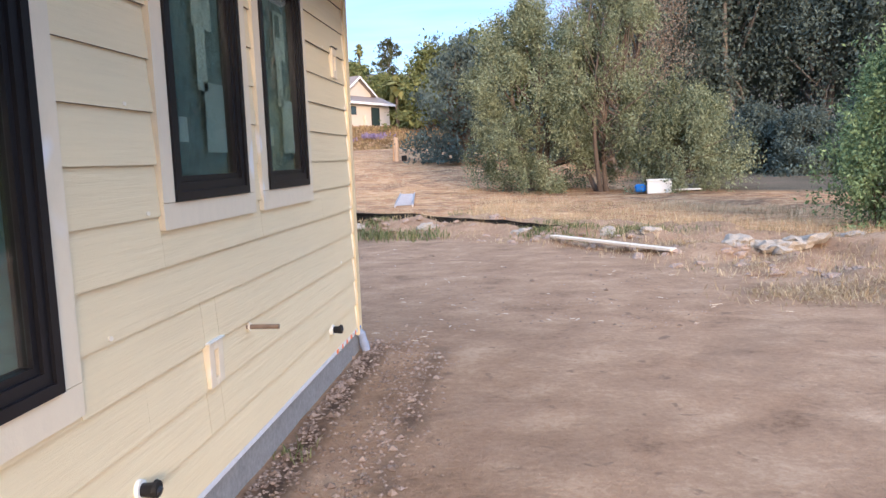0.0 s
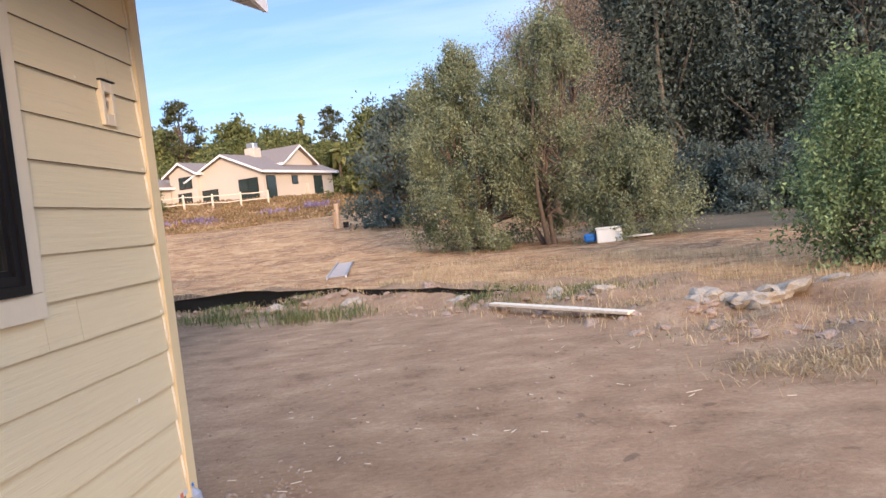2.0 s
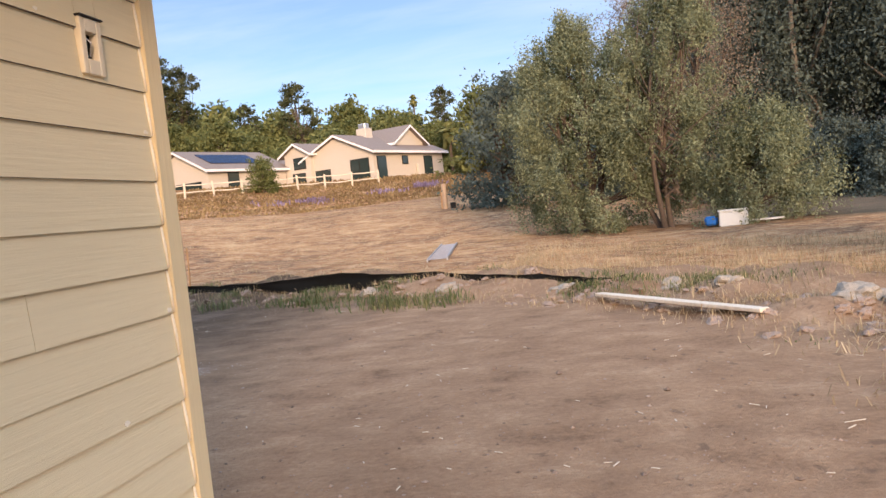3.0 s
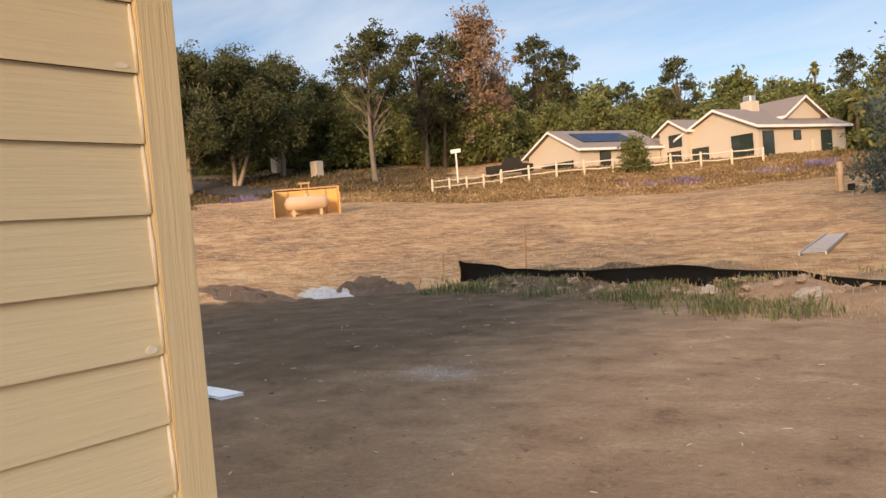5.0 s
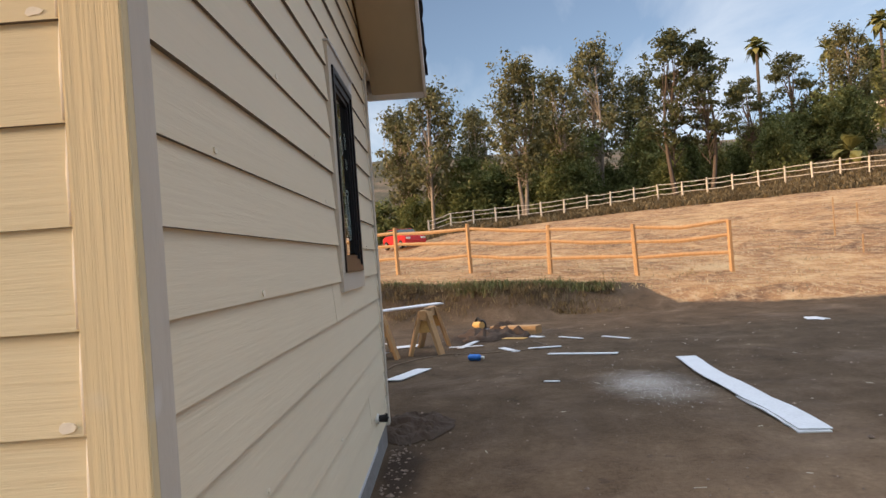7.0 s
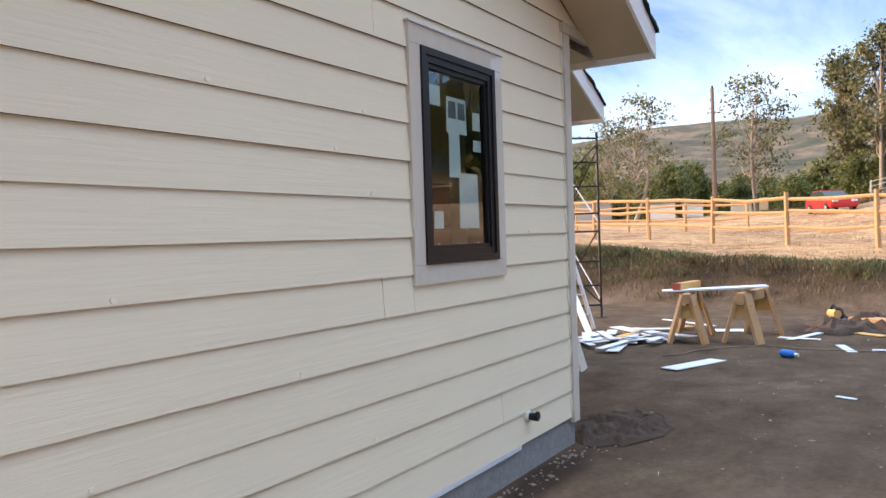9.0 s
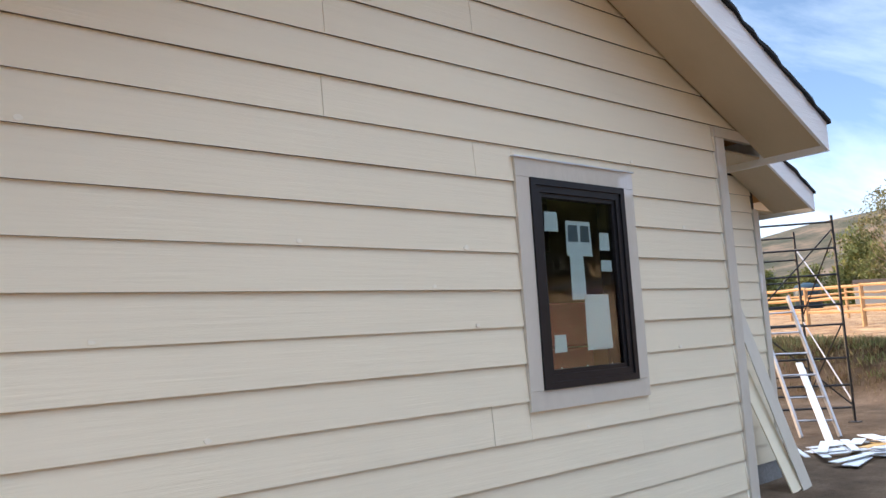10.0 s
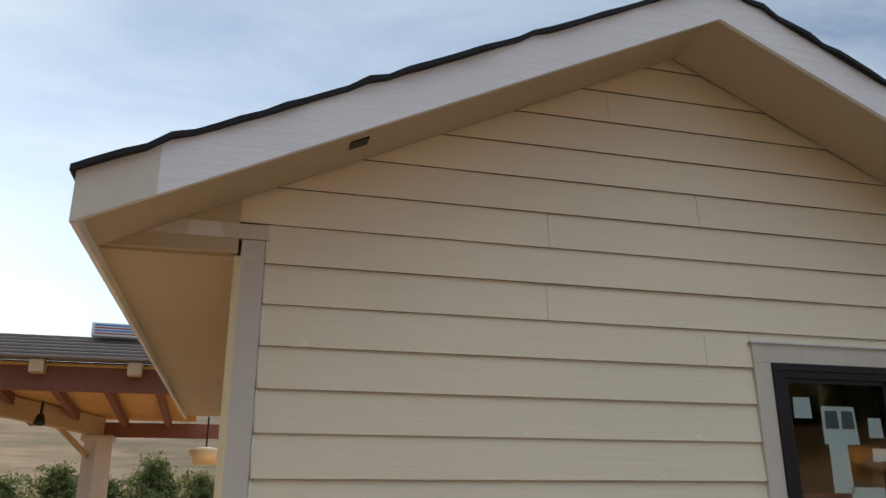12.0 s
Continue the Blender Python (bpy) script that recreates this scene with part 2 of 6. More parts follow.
L_OLIVE = leaf("olive_leaves", (0.155, 0.18, 0.10), 0.5, (0.29, 0.32, 0.20))
L_GREYTWIG = leaf("grey_brown_twigs", (0.22, 0.175, 0.13), 0.4, (0.3, 0.25, 0.19))
L_DARKEUC = leaf("dark_eucalyptus_leaves", (0.10, 0.13, 0.115), 0.25, (0.14, 0.175, 0.155))
L_EUC = leaf("eucalyptus_leaves", (0.12, 0.125, 0.06), 0.5, (0.2, 0.19, 0.1))
L_BUSH = leaf("fresh_green_leaves", (0.125, 0.19, 0.095), 0.5, (0.26, 0.34, 0.17))
L_BROWN = leaf("rusty_dry_leaves", (0.22, 0.15, 0.10), 0.4, (0.33, 0.24, 0.17))
L_WOOD = leaf("mixed_woodland_leaves", (0.115, 0.14, 0.05), 0.5, (0.21, 0.22, 0.085))
L_PINE = leaf("pine_needles", (0.066, 0.078, 0.036), 0.45, (0.115, 0.12, 0.058))
L_PALM = leaf("palm_fronds", (0.16, 0.17, 0.06), 0.4, (0.27, 0.26, 0.1))
L_GRASS = leaf("weed_blades", (0.10, 0.138, 0.055), 0.5, (0.23, 0.22, 0.11))
L_DRY = leaf("dry_grass_blades", (0.34, 0.26, 0.15), 0.4, (0.50, 0.41, 0.26))
L_FLOWER = leaf("purple_flowers", (0.22, 0.17, 0.27), 0.4, (0.33, 0.27, 0.40))
L_BANK = leaf("bank_weeds", (0.125, 0.098, 0.055), 0.5, (0.21, 0.165, 0.09))
L_SCRUB = leaf("brown_scrub", (0.24, 0.165, 0.085), 0.45, (0.36, 0.27, 0.13))


def ground_material():
    m = Mat("ground", 0.97, 0, 0.15)
    at = m.t.nodes.new("ShaderNodeAttribute")
    at.attribute_name = "field"
    big, mid, fine = m.noise(0.22, 5, 0.6), m.noise(1.6, 6, 0.62), m.noise(22, 5, 0.7)
    grit = m.noise(90, 3, 0.7)
    scuff = m.noise(2.1, 8, 0.62, (0.85, 1.15, 1.0), dist=0.5)
    stain = m.noise(0.55, 5, 0.6, dist=0.9)
    soil = m.t.nodes.new("ShaderNodeAttribute")
    soil.attribute_name = "sandy"
    blend = lambda a, b, c: m.math("ADD", m.math("MULTIPLY", a, 0.5), m.math("ADD", m.math("MULTIPLY", b, 0.28), m.math("MULTIPLY", c, 0.22)))
    grain = m.math("ADD", m.math("MULTIPLY", fine, 0.75), m.math("MULTIPLY", grit, 0.25))
    tone = m.math("ADD", m.math("MULTIPLY", scuff, 0.36), m.math("ADD", m.math("MULTIPLY", mid, 0.30), m.math("MULTIPLY", grain, 0.34)))
    # browner soil westward, darkened further to carry the house's shade on the yard
    loam_shaded = m.ramp(tone, [(0.37, (0.049, 0.034, 0.022)), (0.455, (0.086, 0.061, 0.039)), (0.535, (0.118, 0.083, 0.054)), (0.64, (0.185, 0.136, 0.092))])
    sandc = m.ramp(tone, [(0.37, (0.152, 0.097, 0.058)), (0.455, (0.262, 0.172, 0.106)), (0.535, (0.331, 0.225, 0.140)), (0.64, (0.460, 0.334, 0.217))])
    sand = m.ramp(m.math("ADD", soil.outputs["Fac"], m.math("MULTIPLY", m.math("SUBTRACT", big, 0.5), 0.7)), [(0.15, (0, 0, 0)), (0.85, (1, 1, 1))])
    dirt = m.mix(sand, loam_shaded, sandc)
    dirt = m.mix(m.ramp(stain, [(0.57, (0, 0, 0)), (0.68, (0.2, 0.2, 0.2))]), dirt, (0.085, 0.060, 0.046))
    pock = m.ramp(m.noise(5.5, 4, 0.6, dist=0.4), [(0.63, (0, 0, 0)), (0.70, (0.55, 0.55, 0.55))])
    dirt = m.mix(pock, dirt, (0.10, 0.070, 0.052))
    dust = m.ramp(m.noise(0.35, 6, 0.7, (1, 1, 1), dist=0.7), [(0.56, (0, 0, 0)), (0.66, (0.16, 0.16, 0.16))])
    dirt = m.mix(dust, dirt, (0.36, 0.275, 0.22))
    spill = m.t.nodes.new("ShaderNodeAttribute")
    spill.attribute_name = "spill"
    lime = m.math("MULTIPLY", spill.outputs["Fac"], m.math("ADD", m.math("MULTIPLY", tone, 3.0), -0.75))
    dirt = m.mix(m.ramp(lime, [(0.12, (0, 0, 0)), (0.75, (0.55, 0.55, 0.55))]), dirt, (0.52, 0.49, 0.46))
    damp = m.t.nodes.new("ShaderNodeAttribute")
    damp.attribute_name = "damp"
    wet = m.math("ADD", damp.outputs["Fac"], m.math("MULTIPLY", m.math("SUBTRACT", mid, 0.5), 0.9))
    dirt = m.mix(m.ramp(m.math("MULTIPLY", wet, m.math("GREATER_THAN", damp.outputs["Fac"], 0.01)), [(0.3, (0, 0, 0)), (0.75, (0.9, 0.9, 0.9))]), dirt, (0.05, 0.035, 0.026))
    wide = m.noise(0.10, 6, 0.65, dist=0.8)
    streak = m.noise(0.55, 7, 0.7, (1.0, 1.0, 1.0), dist=1.2)
    field = m.ramp(blend(streak, wide, fine), [(0.40, (0.122, 0.073, 0.045)), (0.46, (0.249, 0.140, 0.074)), (0.52, (0.383, 0.218, 0.104)), (0.57, (0.500, 0.325, 0.164)), (0.64, (0.616, 0.446, 0.258))])
    straw = m.noise(2.6, 8, 0.72, (1.0, 1.6, 1.0), dist=0.8)
    field = m.mix(m.ramp(straw, [(0.48, (0, 0, 0)), (0.60, (0.6, 0.6, 0.6))]), field, (0.60, 0.44, 0.26))
    field = m.mix(m.ramp(m.noise(1.1, 8, 0.75, dist=0.6), [(0.55, (0, 0, 0)), (0.65, (0.6, 0.6, 0.6))]), field, (0.16, 0.105, 0.068))
    hill = m.ramp(m.noise(0.045, 8, 0.7), [(0.40, (0.055, 0.06, 0.04)), (0.5, (0.10, 0.088, 0.062)), (0.62, (0.185, 0.14, 0.098))])
    edge = m.math("ADD", at.outputs["Fac"], m.math("MULTIPLY", m.math("SUBTRACT", mid, 0.5), 0.7))
    f1 = m.ramp(edge, [(0.40, (0, 0, 0)), (0.62, (1, 1, 1))])
    col = m.mix(f1, dirt, field)
    at2 = m.t.nodes.new("ShaderNodeAttribute")
    at2.attribute_name = "wild"
    col = m.mix(m.ramp(m.math("ADD", at2.outputs["Fac"], m.math("MULTIPLY", m.math("SUBTRACT", wide, 0.5), 0.8)),
                       [(0.35, (0, 0, 0)), (0.65, (1, 1, 1))]), col, hill)
    m.color(col)
    h = m.math("ADD", m.math("MULTIPLY", mid, 0.6), m.math("ADD", m.math("MULTIPLY", fine, 0.5), m.math("MULTIPLY", grit, 0.25)))
    m.bump(h, 0.9, 0.045)
    return m.m


M_GROUND = ground_material()


def glass_material():
    m = Mat("window_glass", 0.0, 0, 0.5)
    m.b.inputs["Transmission Weight"].default_value = 1.0
    m.b.inputs["IOR"].default_value = 1.47
    m.color((0.78, 0.88, 0.87))
    return m.m


M_GLASS = glass_material()

# ---- mesh helpers ----


def link_bm(name, bm, mat, parent=None, smooth=False):
    bmesh.ops.recalc_face_normals(bm, faces=bm.faces[:])
    me = bpy.data.meshes.new(name)
    bm.to_mesh(me)
    bm.free()
    if mat:
        me.materials.append(mat)
    if smooth:
        for p in me.polygons:
            p.use_smooth = True
    ob = new(name, me)
    ob.parent = parent
    return ob


def part(name, bm, mat, parent, label="", smooth=False):
    ob = link_bm(name, bm, mat, parent, smooth)
    return tagged(ob, label)


def thing(name, label, category, at=None, group="", kind=""):
    ob = new(name)
    if at is not None:
        ob.matrix_basis = at if isinstance(at, Matrix) else Matrix.Translation(at)
    return tagged(ob, label, category, group, kind)


def add_box(bm, lo, hi, m=None, bevel=0.0):
    lo, hi = Vector(lo), Vector(hi)
    b2 = bmesh.new()
    r = bmesh.ops.create_cube(b2, size=1)
    for v in r["verts"]:
        v.co = Vector((lo[i] + (v.co[i] + 0.5) * (hi[i] - lo[i]) for i in range(3)))
    if bevel:
        bmesh.ops.bevel(b2, geom=b2.edges[:], offset=bevel, segments=1, affect="EDGES")
    join(bm, b2, m)
    return bm


def join(bm, other, m=None):
    vs = [bm.verts.new(m @ v.co if m else v.co) for v in other.verts]
    other.verts.index_update()
    for f in other.faces:
        bm.faces.new([vs[v.index] for v in f.verts])
    other.free()


def box(lo, hi, m=None, bevel=0.0):
    return add_box(bmesh.new(), lo, hi, m, bevel)


def add_bar(bm, a, b, w, d, bevel=0.0, up=(0, 0, 1), taper=1.0):
    """A squared bar from a to b, w wide and d deep."""
    a, b = Vector(a), Vector(b)
    ax = (b - a).normalized()
    upv = Vector(up)
    if abs(ax.dot(upv)) > 0.98:
        upv = Vector((1, 0, 0))
    sx = ax.cross(upv).normalized()
    sy = sx.cross(ax)
    m = Matrix((sx, sy, ax)).transposed().to_4x4()
    m.translation = a
    b2 = bmesh.new()
    n = (b - a).length
    for v in bmesh.ops.create_cube(b2, size=1)["verts"]:
        k = 1 if v.co.z < 0 else taper
        v.co = Vector((v.co.x * w * k, v.co.y * d * k, (v.co.z + 0.5) * n))
    if bevel:
        bmesh.ops.bevel(b2, geom=b2.edges[:], offset=bevel, segments=1, affect="EDGES")
    join(bm, b2, m)
    return bm


def bar(a, b, w, d, bevel=0.0, up=(0, 0, 1), taper=1.0):
    return add_bar(bmesh.new(), a, b, w, d, bevel, up, taper)


def add_tube(bm, pts, radii, n=8, cap=True):
    """A round tube along points, with a radius at each."""
    pts = [Vector(p) for p in pts]
    rings = []
    for i, p in enumerate(pts):
        ax = (pts[min(i + 1, len(pts) - 1)] - pts[max(i - 1, 0)]).normalized()
        ref = Vector((0, 0, 1)) if abs(ax.z) < 0.9 else Vector((1, 0, 0))
        u = ax.cross(ref).normalized()
        w = ax.cross(u)
        r = radii[i] if isinstance(radii, (list, tuple)) else radii
        rings.append([bm.verts.new(p + (u * math.cos(a) + w * math.sin(a)) * r) for a in (2 * math.pi * k / n for k in range(n))])
    for r1, r2 in zip(rings, rings[1:]):
        for k in range(n):
            bm.faces.new((r1[k], r1[(k + 1) % n], r2[(k + 1) % n], r2[k]))
    if cap:
        bm.faces.new(rings[0])
        bm.faces.new(rings[-1])
    return bm


def tube(pts, radii, n=8, cap=True):
    return add_tube(bmesh.new(), pts, radii, n, cap)


def prism(poly, depth_a, depth_b, place):
    """A flat outline of (u, z) points pushed from one depth to another; place(u, z, depth) gives the world."""
    bm = bmesh.new()
    fa = [bm.verts.new(place(u, z, depth_a(z) if callable(depth_a) else depth_a)) for u, z in poly]
    fb = [bm.verts.new(place(u, z, depth_b)) for u, z in poly]
    bm.faces.new(fa)
    bm.faces.new(fb)
    for i in range(len(poly)):
        j = (i + 1) % len(poly)
        bm.faces.new((fa[i], fa[j], fb[j], fb[i]))
    return bm

# ---- ground ----
RINGS = (0, 10, 16, 22, 40, 52, 64, 90, 130, 220, 500)
# height along each bearing at those distances
PROFILES = {
    -180: (0, 0, -0.2, -0.4, -1, -1, 0, 3, 8, 22, 70),
    -60: (0, 0, 0.0, 0.0, 0.0, 0.2, 0.4, 1, 3, 8, 20),
    -12: (0, 0, 0.08, 0.12, 0.5, 0.9, 1.4, 3, 8, 22, 50),
    8: (0, 0, 0.12, 0.25, 1.5, 2.3, 4.5, 5.2, 9, 24, 60),
    22: (0, 0, 0.12, 0.3, 1.6, 2.3, 4.9, 5.8, 10, 25, 60),
    33: (0, 0, 0.12, 0.35, 1.9, 2.6, 5.0, 8.8, 13, 27, 60),
    48: (0, 0, 0.12, 0.4, 2.4, 3.6, 5.2, 9.5, 15, 30, 62),
    60: (0, 0, 0.18, 0.45, 2.5, 3.8, 5.0, 10, 17, 32, 62),
    72: (0, 0.2, 0.3, 0.5, 2.3, 3.5, 4.7, 7, 11, 20, 58),
    88: (0, 0.4, 0.62, 0.78, 1.8, 2.9, 3.9, 5, 6, 10, 62),
    94: (0, 0.5, 0.72, 0.86, 1.45, 2.15, 2.6, 3.2, 4, 6, 64),
    105: (0, 0.8, 1.02, 1.12, 1.5, 1.9, 2.2, 2.6, 3, 5, 66),
    125: (0, 0.8, 1.0, 1.1, 1.4, 1.8, 2.0, 2.4, 3, 5, 34),
    180: (0, 0, -0.2, -0.4, -1, -1, 0, 3, 8, 22, 70),
}
BEARINGS = sorted(PROFILES)
PAD_EDGE = ((-15.2, -30), (-14.9, -4), (-14.3, 1), (-14.6, 4.5), (-12.5, 8.5), (-8.5, 11.0), (-4.7, 10.2), (-0.1, 7.9), (1.8, 6.1), (3.0, 3.9), (4.4, 1.8), (9, -4), (16, -14), (16, -30))


def smooth01(v):
    v = max(0.0, min(1.0, v))
    return v * v * (3 - 2 * v)


def outside_pad(x, y):
    """Distance from the graded dirt's edge: positive outside it."""
    best, inside = 1e9, False
    for (x1, y1), (x2, y2) in zip(PAD_EDGE, PAD_EDGE[1:] + PAD_EDGE[:1]):
        dx, dy = x2 - x1, y2 - y1
        k = max(0.0, min(1.0, ((x - x1) * dx + (y - y1) * dy) / (dx * dx + dy * dy)))
        best = min(best, math.hypot(x - x1 - k * dx, y - y1 - k * dy))
        if (y1 > y) != (y2 > y) and x < x1 + (y - y1) / (y2 - y1) * dx:
            inside = not inside
    return -best if inside else best


def profile(row, d):
    return float(np.interp(d, RINGS, row))


def ground_z(x, y, detail=True):
    d = math.hypot(x - 1.5, y)
    az = math.degrees(math.atan2(-(x - 1.5), y))
    i = max(1, min(len(BEARINGS) - 1, next((k for k, b in enumerate(BEARINGS) if b >= az), 1)))
    a, b = BEARINGS[i - 1], BEARINGS[i]
    k = smooth01((az - a) / (b - a))
    z = profile(PROFILES[a], d) * (1 - k) + profile(PROFILES[b], d) * k
    o = outside_pad(x, y) if d < 60 else 50.0
    wob = noise.noise((x * 0.5, y * 0.5, 3.0)) * 0.35
    rise = smooth01((o + wob) / (0.85 if x < -12 and y < 5 else 1.5))
    z *= rise
    # rubble berm along the north-east edge
    if x > -8 and y > -3 and o < 8:
        lump = 0.5 + 0.9 * noise.noise((x * 0.9, y * 0.9, 7.7)) + 0.5 * noise.noise((x * 2.3, y * 2.3, 1.2))
        z += 0.26 * smooth01(o / 1.0) * smooth01((4.6 - o) / 2.2) * max(0.1, lump) * smooth01((x + 8) / 2.5)
    if detail:
        z += 0.012 * noise.noise((x * 1.7, y * 1.7, 0.3)) * smooth01((d - 0.2) / 1) + 0.006 * noise.noise((x * 6, y * 6, 4.1))
        if o > 0.5:
            z += 0.05 * noise.noise((x * 0.8, y * 0.8, 9.1)) + min(0.6, d * 0.004) * noise.noise((x * 0.09, y * 0.09, 2.2))
        if d > 150:
            z += d * 0.028 * noise.noise((x * 0.006, y * 0.006, 5.5)) + d * 0.008 * noise.noise((x * 0.025, y * 0.025, 1.5))
    return z


SPILLS = ((-6.05, 2.35, 0.75, 0.42, 1.0), (-2.67, 4.3, 0.5, 0.4, 0.6))
DAMP = ((-4.85, 0.12, 0.5, 0.38), (-3.6, 0.12, 1.0, 0.22), (-11.2, 0.75, 1.1, 0.6))


def build_ground():
    n = 264
    radii = [0.0]
    r = 0.4
    while r < 2600:
        radii.append(r)
        r *= 1.045 if r < 60 else 1.07
        r = r + 0.05 if r < 6 else r
    verts, faces, fld, wild, sandy, spill, damp = [], [], [], [], [], [], []
    for r in radii:
        for k in range(n):
            t = 2 * math.pi * k / n
            x, y = 1.5 + r * math.cos(t), r * math.sin(t)
            verts.append((x, y, ground_z(x, y)))
            o = outside_pad(x, y) if r < 60 else 50.0
            fld.append(smooth01((o - 1.5) / 1.4) if x < -12 and y < 5 else smooth01((o - 2.4) / 2.0) * 0.9 + 0.1 if x > -7 and y > -4 else smooth01((o + 0.6) / 2.0))
            az = math.degrees(math.atan2(-(x - 1.5), y))
            w = smooth01((r - 95) / 60)
            if abs(az) > 140 and r > 22:
                w = max(w, smooth01((r - 22) / 10))
            if az < -4 and r > 12:
                w = max(w, smooth01((-4 - az) / 10) * smooth01((r - 14) / 12))
            if 38 < az < 100 and r > 56:
                w = max(w, 0.62 * smooth01((r - 56) / 6) * smooth01((az - 38) / 4))
            wild.append(w)
            # soil turns paler eastward, out of the shade painted near the house
            sandy.append(smooth01((x + 6.0) / 6.5))
            spill.append(max(math.exp(-((x - cx) / sx) ** 2 - ((y - cy) / sy) ** 2) * k for cx, cy, sx, sy, k in SPILLS))
            d_wall = max(0.0, 1 - abs(x - 0.12) / 0.2) * 0.8 if -7 < y < 0.1 else 0.0
            d_row = max(0.0, 1 - abs(x - 0.6) / 0.22) * 0.55 if -2.6 < y < 0.1 else 0.0
            damp.append(max(d_wall, d_row, *(max(0.0, 1.2 - math.hypot((x - cx) / sx, (y - cy) / sy)) for cx, cy, sx, sy in DAMP)))
    for i in range(len(radii) - 1):
        for k in range(n):
            a, b = i * n + k, i * n + (k + 1) % n
            faces.append((a, a + n, b + n, b) if i else (a, a + n, b + n))
    me = bpy.data.meshes.new("ground")
    me.from_pydata(verts, [], faces)
    for key, vals in (("field", fld), ("wild", wild), ("sandy", sandy), ("spill", spill), ("damp", damp)):
        me.attributes.new(key, "FLOAT", "POINT").data.foreach_set("value", vals)
    me.materials.append(M_GROUND)
    for p in me.polygons:
        p.use_smooth = True
    return tagged(new("ground", me), "bare brown graded dirt giving way to dry grass slopes", "ground", kind="structure")


build_ground()

# ---- the new house: walls, siding, windows, roof ----
EXPO, Z0 = 0.1778, 0.19
SLOPE, EAVE_Z, RIDGE_X, TIP_X = 0.472, 2.65, -2.2, 0.578
PEAK_Z = EAVE_Z + SLOPE * (TIP_X - RIDGE_X)


def place_a(u, z, out):
    return Vector((out, u, z))


def place_b(u, z, out):
    return Vector((-u, out, z))


def place_c(u, z, out):
    return Vector((-u, -1.4 + out, z))


def rake_z(u):
    """Underside of the rake soffit over wall B at u = -x."""
    return EAVE_Z + 0.05 + SLOPE * ((TIP_X - RIDGE_X) - abs(-u - RIDGE_X))


def clip(poly, a, b, c):
    """Keeps the part of the outline where a*u + b*z <= c."""
    out = []
    for (u1, z1), (u2, z2) in zip(poly, poly[1:] + poly[:1]):
        d1, d2 = a * u1 + b * z1 - c, a * u2 + b * z2 - c
        if d1 <= 0:
            out.append((u1, z1))
        if (d1 < 0) != (d2 < 0) and abs(d1 - d2) > 1e-9:
            k = d1 / (d1 - d2)
            out.append((u1 + k * (u2 - u1), z1 + k * (z2 - z1)))
    return out


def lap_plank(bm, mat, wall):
    """One painted board, its underside coloured dark to stand in for the lap's shade."""
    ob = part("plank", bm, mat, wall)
    ob.data.materials.append(M_LAP_SHADE)
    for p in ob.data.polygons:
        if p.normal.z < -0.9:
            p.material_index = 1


def siding(wall, place, u0, u1, courses, holes, joints, mat, gable=None):
    """Lapped planks, course by course, cut round the window trims."""
    for k in range(courses):
        za, zb = Z0 + k * EXPO, Z0 + (k + 1) * EXPO + 0.012
        cuts = sorted({u0, u1, *[v for h in holes if h[2] < zb and h[3] > za for v in h[:2] if u0 < v < u1], *joints.get(k, ())})
        for a, b in zip(cuts, cuts[1:]):
            mid, lo, hi = (a + b) / 2, za, zb
            for h in holes:
                if h[0] < mid < h[1] and h[2] < zb and h[3] > za:
                    if h[2] <= za + 0.004 and h[3] >= zb - 0.016:
                        lo = hi
                    elif h[2] > za:
                        hi = h[2]
                    else:
                        lo = h[3]
            if hi - lo < 0.012:
                continue
            g = 0.0012
            poly = [(a + g, lo), (b - g, lo), (b - g, hi), (a + g, hi)]
            if gable:
                for q in gable:
                    poly = clip(poly, *q)
            if len(poly) < 3:
                continue
            skew = 0.0012 * math.sin(k * 3.7 + a)
            lap_plank(prism(poly, lambda z: 0.001 + skew - 0.012 * (z - za) / EXPO, -0.03, place), mat, wall)


def wall_core(name, place, u0, u1, z0, z1, holes, label, mat=None, depth=0.16):
    us = sorted({u0, u1, *[v for h in holes for v in h[:2]]})
    zs = sorted({z0, z1, *[v for h in holes for v in h[2:4]]})
    bm = bmesh.new()
    for a, b in zip(us, us[1:]):
        for c, d in zip(zs, zs[1:]):
            if any(h[0] < (a + b) / 2 < h[1] and h[2] < (c + d) / 2 < h[3] for h in holes):
                continue
            b2 = prism([(a, c), (b, c), (b, d), (a, d)], -0.026, -0.026 - depth, place)
            join(bm, b2)
    bmesh.ops.remove_doubles(bm, verts=bm.verts[:], dist=1e-5)
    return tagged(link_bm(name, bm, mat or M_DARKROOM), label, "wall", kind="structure")


